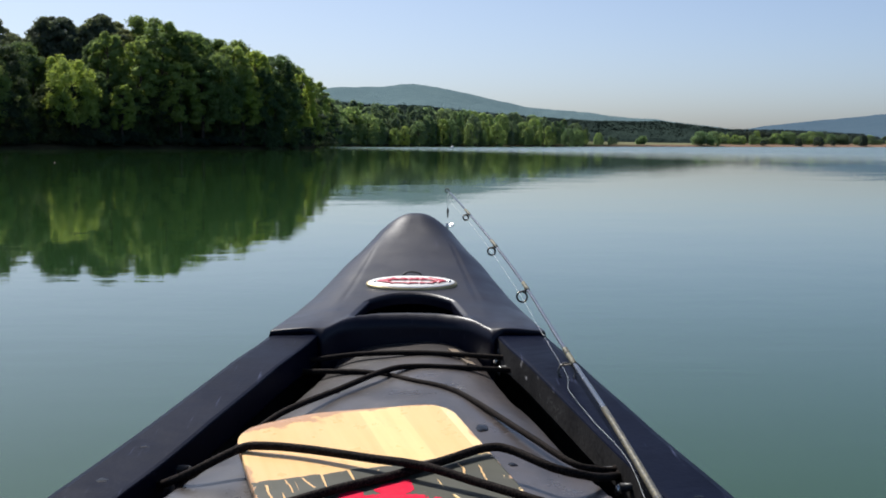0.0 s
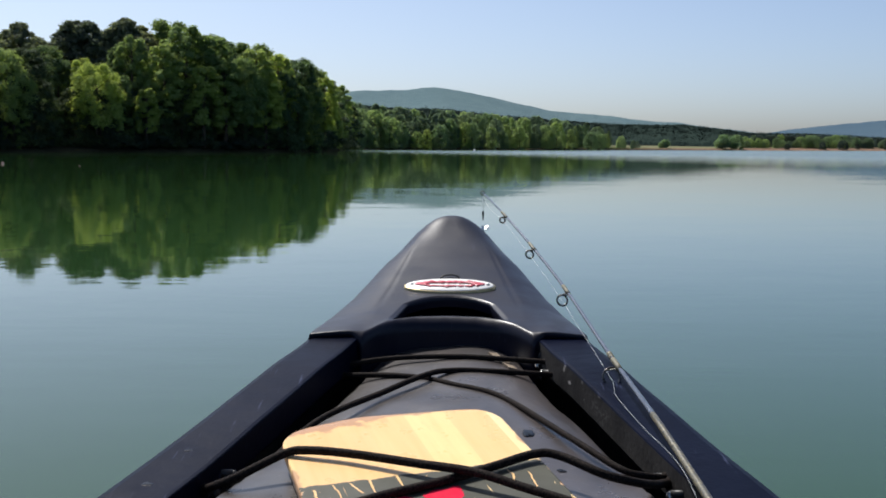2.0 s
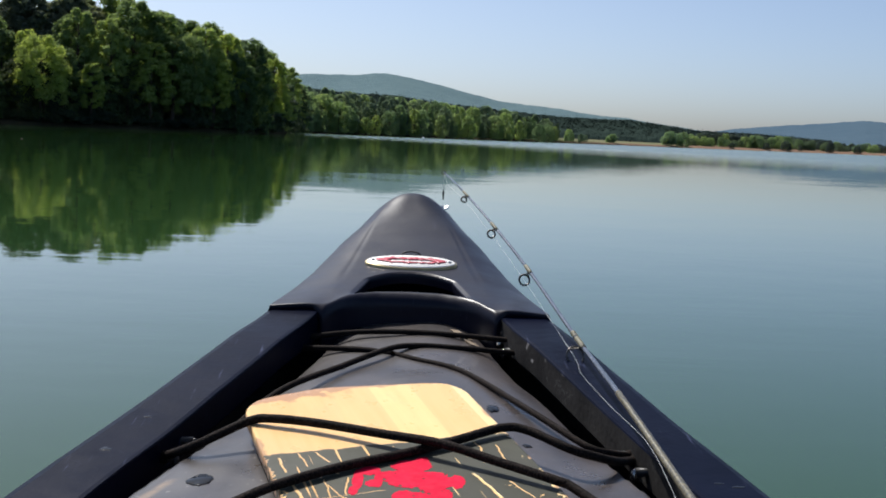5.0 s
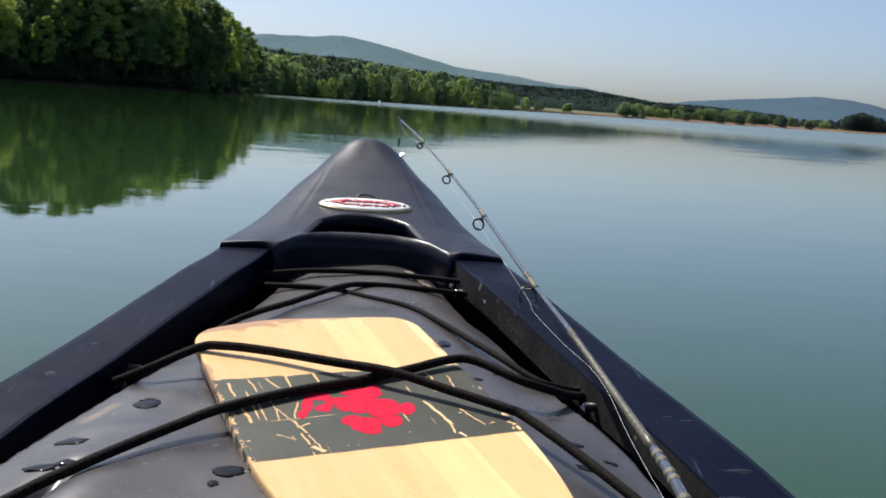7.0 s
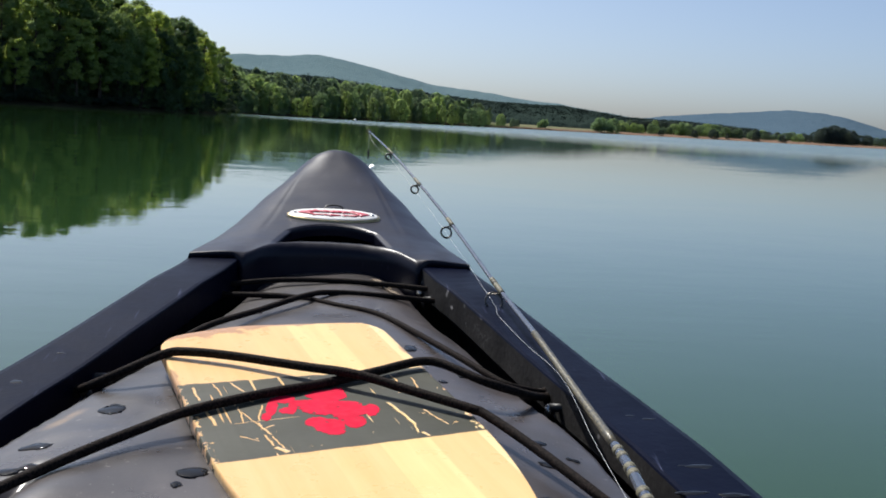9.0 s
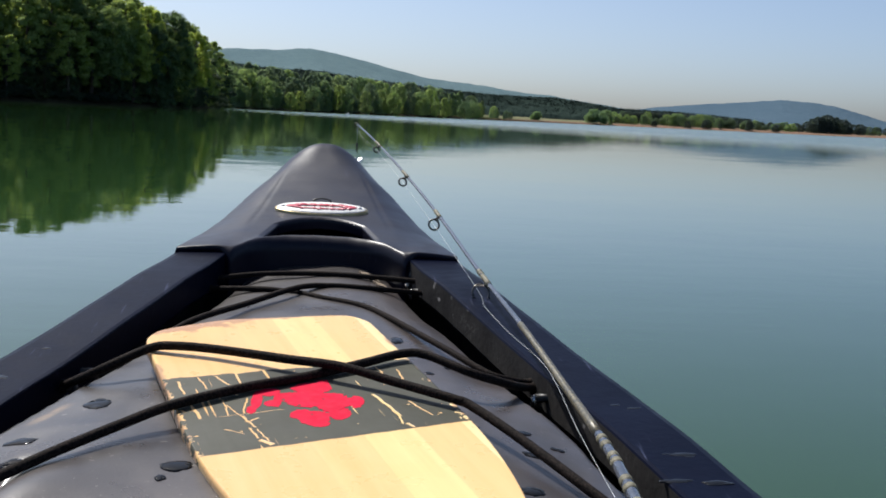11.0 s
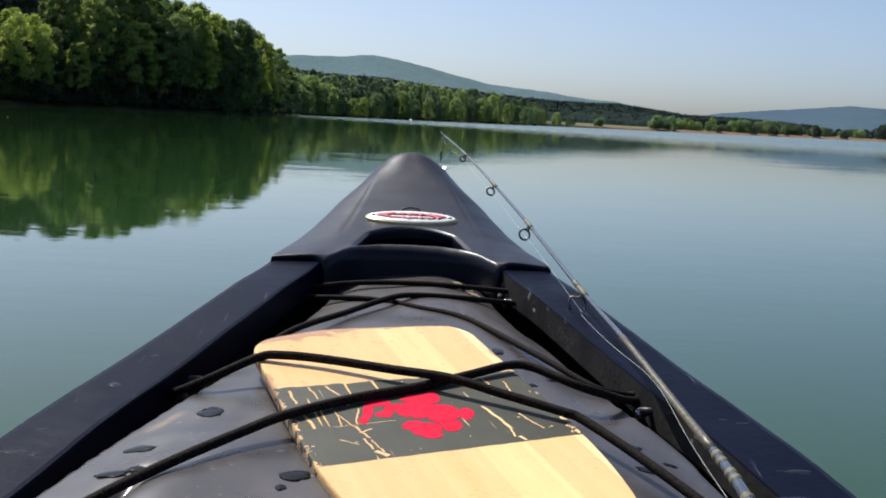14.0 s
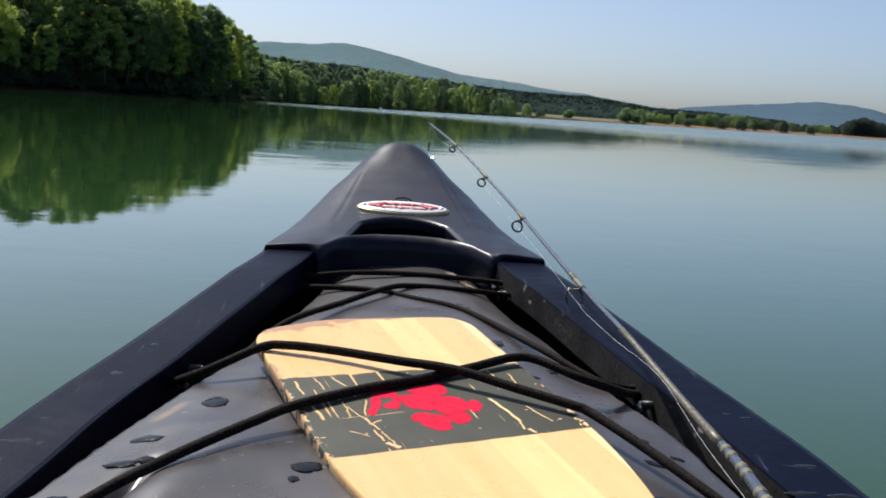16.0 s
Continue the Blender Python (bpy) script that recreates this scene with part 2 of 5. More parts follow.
def make_blade_material():
    """Laminated wood along the blade with a painted, scratched band across it."""
    k = Nodes("laminated_wood")
    tc = k.n("TexCoord").outputs["Object"]
    sep = k.n("SeparateXYZ")
    k.link(tc, sep.inputs[0])
    lat, along = sep.outputs[0], sep.outputs[1]
    strip = k.math("FLOOR", k.math("MULTIPLY", k.math("ADD", lat, 0.004), 27.0))
    white = k.n("TexWhiteNoise")
    white.noise_dimensions = "1D"
    k.link(strip, white.inputs["W"])
    tone = k.ramp(white.outputs["Value"], [(0.0, (0.80, 0.50, 0.23)), (0.5, (0.86, 0.60, 0.26)), (1.0, (0.93, 0.71, 0.38))])
    grain = k.noise(k.coords((90, 5, 30)), 1.0, 5)
    wood = k.mix(k.range(grain, 0.35, 0.75, 0, 0.35), tone, (0.62, 0.34, 0.10))
    blotch = k.noise(k.coords(), 11, 4)
    wood = k.mix(k.range(blotch, 0.5, 0.8, 0, 0.3), wood, (0.72, 0.40, 0.10))
    # worn rim
    rim_noise = k.noise(k.coords((1, 1, 1)), 55, 4)
    edge = k.math("MAXIMUM", k.range(k.math("ABSOLUTE", k.math("ADD", lat, 0.0195)), 0.091, 0.101), k.range(k.math("SUBTRACT", along, k.range(lat, -0.01, -0.115, 0.002, 0.036)), 0.028, 0.004))
    worn = k.range(k.math("ADD", edge, k.math("MULTIPLY", k.math("SUBTRACT", rim_noise, 0.5), 1.6)), 0.58, 0.76)
    wood = k.mix(k.math("MULTIPLY", worn, 0.7), wood, (0.36, 0.18, 0.11))
    smudge = k.math("MULTIPLY", k.range(k.noise(k.coords((1, 0.5, 1)), 38, 4), 0.60, 0.70, 0, 0.55), k.range(along, 0.075, 0.02))
    wood = k.mix(smudge, wood, (0.34, 0.15, 0.06))
    # band
    wave = k.math("MULTIPLY", k.math("SUBTRACT", k.noise(k.coords((60, 60, 1)), 1.0, 3), 0.5), 0.012)
    s2 = k.math("ADD", k.math("ADD", along, k.math("MULTIPLY", lat, 0.04)), wave)
    band = k.math("MULTIPLY", k.range(s2, 0.1450, 0.1465), k.range(k.math("ADD", k.math("ADD", along, k.math("MULTIPLY", lat, 0.09)), k.math("MULTIPLY", wave, 0.25)), 0.2868, 0.2853))
    scr = None
    for ang, sc, off in ((0.45, 130, 0.0), (-0.55, 120, 3.0), (0.15, 150, 7.0), (1.3, 140, 11.0), (-0.95, 160, 17.0), (0.85, 110, 23.0), (-0.2, 140, 31.0)):
        m = k.n("Mapping")
        k.link(tc, m.inputs["Vector"])
        m.inputs["Rotation"].default_value = (0, 0, ang)
        m.inputs["Scale"].default_value = (sc * 1.2, 6, 1)
        m.inputs["Location"].default_value = (off, off, 0)
        one = k.range(k.noise(m.outputs[0], 1.0, 1.5), 0.725, 0.733)
        scr = one if scr is None else k.math("MAXIMUM", scr, one)
    # single long scratches: from, to, half width
    wob = k.math("MULTIPLY", k.math("SUBTRACT", k.noise(k.coords(), 70, 3), 0.5), 0.006)
    long_ones = None
    for x0, y0, x1, y1, w in ((-0.083, 0.202, -0.085, 0.233, 0.0007), (-0.083, 0.211, -0.075, 0.241, 0.0007), (-0.076, 0.234, -0.071, 0.257, 0.0011), (-0.076, 0.246, -0.065, 0.241, 0.0008), (-0.066, 0.201, -0.073, 0.231, 0.0008),
                              (-0.076, 0.256, -0.073, 0.276, 0.0010), (-0.071, 0.259, -0.067, 0.282, 0.0007), (-0.073, 0.278, -0.066, 0.288, 0.0020), (-0.092, 0.233, -0.044, 0.229, 0.0004), (-0.092, 0.255, -0.081, 0.267, 0.0005),
                              (-0.108, 0.157, -0.107, 0.185, 0.0010), (-0.092, 0.151, -0.090, 0.178, 0.0008), (-0.079, 0.151, -0.072, 0.173, 0.0010), (-0.106, 0.207, -0.104, 0.234, 0.0014), (0.026, 0.213, 0.032, 0.260, 0.0016),
                              (0.031, 0.258, 0.029, 0.274, 0.0010), (0.032, 0.273, 0.035, 0.281, 0.0016), (0.047, 0.232, 0.055, 0.264, 0.0007), (0.061, 0.165, 0.059, 0.196, 0.0008), (0.047, 0.156, 0.046, 0.188, 0.0008)):
        m = k.n("Mapping")
        m.vector_type = "TEXTURE"
        k.link(tc, m.inputs["Vector"])
        m.inputs["Location"].default_value = ((x0 + x1) / 2, (y0 + y1) / 2, 0)
        m.inputs["Rotation"].default_value = (0, 0, math.atan2(x0 - x1, y1 - y0))
        at = k.n("SeparateXYZ")
        k.link(m.outputs[0], at.inputs[0])
        side = k.math("ABSOLUTE", k.math("ADD", at.outputs[0], wob))
        reach = k.math("ABSOLUTE", at.outputs[1])
        half = math.hypot(x1 - x0, y1 - y0) / 2
        one = k.math("MULTIPLY", k.range(side, w, w * 0.6), k.range(reach, half, half * 0.9))
        long_ones = one if long_ones is None else k.math("MAXIMUM", long_ones, one)
    near_top = k.range(along, 0.195, 0.145, 0.0, 0.25)
    gate = k.range(k.math("ADD", k.noise(k.coords(), 19, 3), near_top), 0.44, 0.52)
    chips = k.range(k.math("ADD", k.noise(k.coords(), 120, 3), k.math("MULTIPLY", edge, 0.30)), 0.70, 0.73)
    scr = k.math("MAXIMUM", k.math("MAXIMUM", k.math("MULTIPLY", scr, gate), chips), long_ones)
    band = k.math("MULTIPLY", band, k.math("SUBTRACT", 1.0, scr, True))
    paint = k.ramp(k.noise(k.coords(), 14, 4), [(0.3, (0.040, 0.040, 0.028)), (0.7, (0.062, 0.062, 0.046))])
    k.set(Base_Color=k.mix(band, wood, paint), Specular_IOR_Level=0.25, Roughness=k.math("ADD", k.range(k.noise(k.coords(), 40, 4), 0.3, 0.7, 0.24, 0.38), k.math("MULTIPLY", band, 0.25)))
    b1 = k.bump(grain, 0.0003)
    k.bump(band, 0.0005, 0.6, b1)
    return k.mat


MAT_BLADE = make_blade_material()


def plain(name, dark, light, scale, rough, metal=0.0, bump=0.0003, **more):
    k = Nodes(name)
    v = k.coords()
    k.set(Base_Color=k.ramp(k.noise(v, scale, 4), [(0.3, dark), (0.7, light)]), Roughness=k.range(k.noise(v, scale * 2.7, 3), 0.3, 0.7, rough * 0.8, rough * 1.2), Metallic=metal, **more)
    k.bump(k.noise(v, scale * 6, 2), bump)
    return k.mat


MAT_RED = plain("red_paint", (0.55, 0.004, 0.034), (0.66, 0.006, 0.046), 60, 0.7, 0.0, 0.00005, Specular_IOR_Level=0.1)
MAT_BADGE_WHITE = plain("badge_cream", (0.74, 0.73, 0.70), (0.84, 0.83, 0.80), 60, 0.35)
MAT_BADGE_RIM = plain("badge_rim", (0.30, 0.24, 0.13), (0.45, 0.37, 0.2), 90, 0.35, 0.7)
MAT_BADGE_RED = plain("badge_red", (0.40, 0.03, 0.05), (0.50, 0.05, 0.08), 60, 0.4)
MAT_STEEL = plain("steel", (0.45, 0.44, 0.42), (0.62, 0.61, 0.6), 150, 0.25, 1.0, 0.0001)
MAT_DARK_METAL = plain("dark_guide_metal", (0.06, 0.055, 0.05), (0.13, 0.12, 0.11), 150, 0.3, 0.8, 0.0001)
MAT_BLANK = plain("graphite_blank", (0.055, 0.068, 0.096), (0.105, 0.122, 0.156), 90, 0.24, 0.45, 0.0001, Coat_Weight=0.5)
MAT_WRAP = plain("gold_thread_wrap", (0.070, 0.066, 0.042), (0.17, 0.155, 0.095), 260, 0.6, 0.0, 0.0003)
MAT_INLAY = plain("speckled_inlay", (0.010, 0.014, 0.024), (0.20, 0.17, 0.095), 380, 0.35, 0.1, 0.0001)
MAT_LINE = plain("fishing_line", (0.55, 0.58, 0.58), (0.7, 0.72, 0.72), 90, 0.3, 0.0, 0.0)
MAT_LURE_WHITE = plain("lure_silver", (0.88, 0.9, 0.88), (0.95, 0.96, 0.95), 200, 0.40, 0.75)
MAT_CORK = plain("cork", (0.22, 0.13, 0.06), (0.38, 0.25, 0.13), 180, 0.8)
MAT_SHAFT = plain("varnished_wood", (0.5, 0.3, 0.12), (0.66, 0.42, 0.18), 30, 0.3)
MAT_WEBBING = plain("tan_webbing", (0.16, 0.12, 0.08), (0.26, 0.20, 0.14), 220, 0.8)
MAT_FLOAT = plain("faded_float", (0.42, 0.24, 0.20), (0.55, 0.36, 0.30), 9, 0.8)


def make_drop_material():
    """Water lying on the black plastic: it takes the dust's grey away and shines."""
    k = Nodes("water_film")
    k.set(Base_Color=k.ramp(k.noise(k.coords(), 90, 3), [(0.3, (0.004, 0.005, 0.007)), (0.7, (0.012, 0.013, 0.016))]), Roughness=0.05, IOR=1.33, Specular_IOR_Level=0.3)
    return k.mat


MAT_DROP = make_drop_material()


def make_water_material():
    k = Nodes("lake_water")
    v = k.coords(world_space=True)
    sep = k.n("SeparateXYZ")
    k.link(v, sep.inputs[0])
    body = k.ramp(k.noise(v, 0.05, 3), [(0.3, (0.0200, 0.0510, 0.0150)), (0.7, (0.0235, 0.0590, 0.0175))])
    length = k.n("VectorMath")
    length.operation = "LENGTH"
    k.link(v, length.inputs[0])
    dist = length.outputs["Value"]
    patch = k.noise(k.coords((0.004, 0.012, 1), world_space=True), 1.0, 3)
    # open to the wind on the far and eastern side, sheltered behind the wooded point
    open_water = k.math("ADD", dist, k.math("MULTIPLY", sep.outputs[0], 3.0))
    ruffled = k.range(k.math("ADD", open_water, k.math("MULTIPLY", k.math("SUBTRACT", patch, 0.5), 70)), 80, 210)
    k.set(Base_Color=body, IOR=1.333, Roughness=k.range(ruffled, 0, 1, 0.015, 0.16))
    ripple = k.noise(v, 2.6, 3, 0.5)
    swell = k.noise(v, 0.5, 2, 0.5)
    b1 = k.bump(swell, 0.0045)
    b2 = k.bump(ripple, 0.0007, 1.0, b1)
    wavelet = k.noise(k.coords((1.6, 7.0, 1), world_space=True), 1.0, 3, 0.6)
    b2 = k.bump(wavelet, 0.0004, 1.0, b2)
    wind = k.math("MULTIPLY", k.noise(v, 1.3, 3), ruffled)
    k.bump(wind, 0.080, 1.0, b2)
    return k.mat


MAT_WATER = make_water_material()


def leaf_material(name, dark, mid, light, through=0.35, vary=1.0):
    """Leaves that let some light through, varied leaf by leaf and tree by tree."""
    k = Nodes(name)
    geo = k.n("NewGeometry")
    info = k.n("ObjectInfo")
    a = k.ramp(geo.outputs["Random Per Island"], [(0.0, dark), (0.55, mid), (1.0, light)])
    shift = k.ramp(info.outputs["Random"], [(0.0, tuple(1 - vary * c for c in (0.40, 0.32, 0.22))), (0.5, (1.0, 1.0, 1.0)), (1.0, tuple(1 + vary * c for c in (0.34, 0.26, -0.10)))])
    col = k.mix(1.0, a, shift, "MULTIPLY")
    k.set(Base_Color=col, Roughness=0.75, Specular_IOR_Level=0.08)
    tr = k.n("BsdfTranslucent")
    k.link(k.mix(1.0, col, (1.40, 1.36, 0.70), "MULTIPLY"), tr.inputs["Color"])
    m = k.n("MixShader", Fac=through)
    k.link(k.b.outputs[0], m.inputs[1])
    k.link(tr.outputs[0], m.inputs[2])
    k.link(m.outputs[0], k.t.nodes["Material Output"].inputs["Surface"])
    return k.mat


MAT_LEAF = leaf_material("broadleaf_foliage", (0.096, 0.150, 0.074), (0.142, 0.207, 0.097), (0.205, 0.278, 0.132), 0.46)
# shade at the wood's foot is painted in as darker leaves
MAT_LEAF_DARK = leaf_material("shade_tinted_foliage", (0.036, 0.055, 0.036), (0.054, 0.080, 0.047), (0.074, 0.106, 0.058), 0.30)
# leaf copy with sunlight put into a lighter colour
MAT_LEAF_LIGHT = leaf_material("sun_tinted_foliage", (0.215, 0.292, 0.115), (0.270, 0.350, 0.140), (0.320, 0.395, 0.165), 0.50)
MAT_NEEDLE = leaf_material("pine_needles", (0.115, 0.140, 0.100), (0.160, 0.190, 0.132), (0.205, 0.235, 0.162), 0.45)
# aerial haze is painted into the next four leaf colours: paler and bluer
MAT_LEAF_FAR = leaf_material("hazed_far_foliage", (0.209, 0.292, 0.196), (0.243, 0.336, 0.219), (0.273, 0.369, 0.236), 0.62, 0.7)
MAT_LEAF_FAR_LIGHT = leaf_material("hazed_light_foliage", (0.254, 0.336, 0.193), (0.289, 0.374, 0.211), (0.315, 0.402, 0.224), 0.62, 0.7)
MAT_NEEDLE_FAR = leaf_material("hazed_pine_foliage", (0.139, 0.199, 0.169), (0.163, 0.227, 0.190), (0.183, 0.249, 0.205), 0.62, 0.5)
MAT_LEAF_FAR_BUSH = leaf_material("hazed_bush_foliage", (0.123, 0.199, 0.149), (0.148, 0.231, 0.168), (0.167, 0.253, 0.179), 0.55, 0.6)
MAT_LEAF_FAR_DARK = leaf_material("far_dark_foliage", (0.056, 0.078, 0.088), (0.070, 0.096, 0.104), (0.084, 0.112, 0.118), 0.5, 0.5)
MAT_BARK = plain("bark", (0.05, 0.035, 0.025), (0.12, 0.09, 0.065), 3, 0.85, 0.0, 0.02)


def make_ground_material():
    k = Nodes("lake_bank")
    v = k.coords(world_space=True)
    sep = k.n("SeparateXYZ")
    k.link(k.n("NewGeometry").outputs["Position"], sep.inputs[0])
    clump = k.noise(v, 0.12, 5)
    east = k.range(sep.outputs[0], 60, 95)
    clay = k.ramp(k.noise(v, 0.4, 5), [(0.3, (0.13, 0.088, 0.062)), (0.7, (0.24, 0.160, 0.115))])
    humus = k.ramp(k.noise(v, 0.4, 5), [(0.3, (0.030, 0.028, 0.018)), (0.7, (0.060, 0.055, 0.030))])
    soil = k.mix(east, humus, clay)
    meadow = k.ramp(clump, [(0.3, (0.10, 0.105, 0.062)), (0.7, (0.19, 0.185, 0.112))])
    litter = k.ramp(clump, [(0.3, (0.025, 0.035, 0.014)), (0.7, (0.055, 0.070, 0.026))])
    grass = k.mix(east, litter, meadow)
    shelf = k.range(sep.outputs[0], 128, 175, 0.0, 0.75)
    up = k.math("ADD", k.math("SUBTRACT", sep.outputs[2], shelf), k.math("MULTIPLY", k.math("SUBTRACT", clump, 0.5), 1.2))
    k.set(Base_Color=k.mix(k.range(up, 0.75, 1.1), soil, grass), Roughness=1.0, Specular_IOR_Level=0.0)
    k.bump(k.noise(v, 1.5, 5), 0.15)
    return k.mat


MAT_GROUND = make_ground_material()


def hill_material(name, dark, light, scale, relief=6.0):
    k = Nodes(name)
    v = k.coords(world_space=True)
    tone = k.mix(0.5, k.ramp(k.noise(v, scale, 6, 0.7), [(0.3, dark), (0.7, light)]), k.ramp(k.noise(v, scale * 0.1, 3), [(0.35, dark), (0.65, light)]))
    k.set(Base_Color=tone, Roughness=1.0, Specular_IOR_Level=0.0)
    k.bump(k.noise(v, scale * 1.3, 5, 0.7), relief)
    return k.mat


# aerial haze is mixed into the hill's blue-green base colours
MAT_HILL = hill_material("hazed_wooded_hill", (0.088, 0.137, 0.158), (0.132, 0.190, 0.202), 0.06)
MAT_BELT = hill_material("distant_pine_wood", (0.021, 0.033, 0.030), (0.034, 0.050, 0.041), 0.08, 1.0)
# farther hill: more haze painted in, so bluer
MAT_HILL_FAR = hill_material("hazed_distant_hill", (0.060, 0.096, 0.134), (0.078, 0.118, 0.154), 0.03)

# ---------------------------------------------------------------- lake and land

# bearing to the left of the bow in degrees, distance of the waterline in metres
SHORE = smooth_table([(-180, 260), (-120, 420), (-60, 800), (-30, 780), (-22, 700), (-17, 650), (-13, 600), (-10.5, 560), (-8.6, 500), (-5, 420), (-1, 375), (3, 345),
                      (5.75, 325), (6.1, 175), (6.7, 155), (8, 148), (10, 143), (14, 136), (22, 125), (34, 108), (60, 90), (110, 110), (180, 260)], 0.25)


def at_bearing(az, r, z=0.0):
    return Vector((-math.sin(radians(az)) * r, math.cos(radians(az)) * r, z))


def land_height(az, back):
    """Height of the land at a distance behind the waterline."""
    base = lerp_table([(-12, -2.5), (-0.5, -0.12), (0, 0.0), (0.6, 0.3), (2, 0.6), (6, 0.75), (20, 0.9), (60, 1.3), (200, 2.5), (900, 6.0), (4000, 12.0)])(back)
    beach = lerp_table([(-12, -2.5), (-0.5, -0.12), (0, 0.0), (0.6, 0.12), (6, 0.55), (20, 1.2), (40, 1.75), (60, 2.0), (200, 3.0), (900, 6.5), (4000, 12.0)])(back)
    base += (beach - base) * ease(-11.5, -14.5, az)
    return base + (0.35 * noise.noise(at_bearing(az, 40 + back * 0.3) * 0.11) if 1 < back < 400 else 0.0)


def build_land():
    bearings = list(np.arange(-180, -36, 4.0)) + list(np.arange(-36, 5, 0.2)) + list(np.arange(5, 7.5, 0.04)) + list(np.arange(7.5, 36, 0.2)) + list(np.arange(36, 180, 4.0))
    steps = [-12, -3, -0.5, 0, 0.6, 2, 6, 12, 20, 40, 60, 120, 200, 400, 900, 2000, 4000]
    verts, cols = [], len(bearings)
    for s in steps:
        for az in bearings:
            verts.append(at_bearing(az, SHORE(az) + s, land_height(az, s)))
    ob = new("ground", mesh_of("ground", verts, grid_faces(len(steps), cols, wrap=True)))
    ob.data.materials.append(MAT_GROUND)
    tagged(ob, "low earthen lake bank with dry grass and red soil", "ground", kind="structure")


build_land()

# ---------------------------------------------------------------- canoe lines (bow at +y, middle at y = -0.66)

MID = -0.66
HALF_WIDTH = smooth_table([(0, 0.425), (0.5, 0.418), (0.86, 0.393), (1.16, 0.348), (1.403, 0.300), (1.47, 0.287), (1.55, 0.268), (1.62, 0.249), (1.69, 0.231), (1.75, 0.2155), (1.81, 0.200),
                           (1.976, 0.158), (2.09, 0.129), (2.2, 0.098), (2.325, 0.058), (2.39, 0.028), (2.425, 0.004), (2.6, 0.004)], 0.02)
SHEER = smooth_table([(0, 0.300), (0.86, 0.315), (1.16, 0.335), (1.36, 0.352), (1.66, 0.388), (1.976, 0.434), (2.11, 0.456), (2.26, 0.488), (2.416, 0.525), (2.6, 0.56)], 0.04)


def half_width(y):
    return HALF_WIDTH(abs(y - MID))


def sheer(y):
    return SHEER(abs(y - MID))


def build_water():
    """One sheet to the horizon, open where the hull sits in it."""
    count = 96
    loop = []
    for i in range(count):
        a = 2 * math.pi * i / count
        y = MID - math.cos(a) * 2.36
        loop.append((max(0.004, half_width(y) * 0.93) * math.sin(a) / max(0.35, abs(math.sin(a))) if abs(math.sin(a)) > 0.02 else 0.0, y))
    verts = [(x, y, 0) for x, y in loop]
    for r in (3.2, 6, 15, 50, 150, 400, 1200, 4200):
        for i in range(count):
            a = 2 * math.pi * i / count
            verts.append((math.sin(a) * r, -math.cos(a) * r + (MID if r < 10 else 0), 0))
    ob = new("water", mesh_of("water", verts, grid_faces(9, count, wrap=True)))
    ob.data.materials.append(MAT_WATER)
    tagged(ob, "calm green lake water mirroring trees and sky", "water", kind="structure")


build_water()

canoe = tagged(empty("canoe"), "black plastic canoe bow with scuffed vinyl gunwales", "canoe")


def build_hull():
    ys = list(np.linspace(MID - 2.432, MID + 2.432, 92))
    prof = [(1.0, 1.0), (1.0, 0.8), (0.99, 0.6), (0.965, 0.4), (0.92, 0.25), (0.82, 0.12), (0.6, 0.04), (0.3, 0.01), (0.0, 0.0)]
    ring = [(-a, b) for a, b in prof[:-1]] + [(a, b) for a, b in reversed(prof)]
    verts, cols = [], len(ring)
    for inset in (0.0, 0.007):
        for y in ys:
            w, top = max(0.0003, half_width(y) - 0.008 - inset), sheer(y) - 0.012
            bottom = -0.10 + 0.16 * ease(1.9, 2.42, abs(y - MID)) + inset
            pull = 1 - 0.02 * ease(2.0, 2.42, abs(y - MID))
            for a, b in ring:
                verts.append((w * a, MID + (y - MID) * (pull + (1 - pull) * b), bottom + (top - bottom) * b))
    rows = len(ys)
    faces = grid_faces(rows, cols) + [tuple(rows * cols + i for i in reversed(f)) for f in grid_faces(rows, cols)]
    for j in range(rows - 1):
        for i in (0, cols - 1):
            a, b = j * cols + i, (j + 1) * cols + i
            faces.append((a, b, b + rows * cols, a + rows * cols))
    part("hull", mesh_of("hull", verts, faces), MAT_HULL, canoe)
    for s in (-1, 1):
        stem = [(0, MID + s * (2.37 + 0.030 * q / 4), 0.10 + 0.385 * q / 4) for q in range(5)]
        part("stem", tube(stem, 0.016, 10), MAT_HULL, canoe)


build_hull()


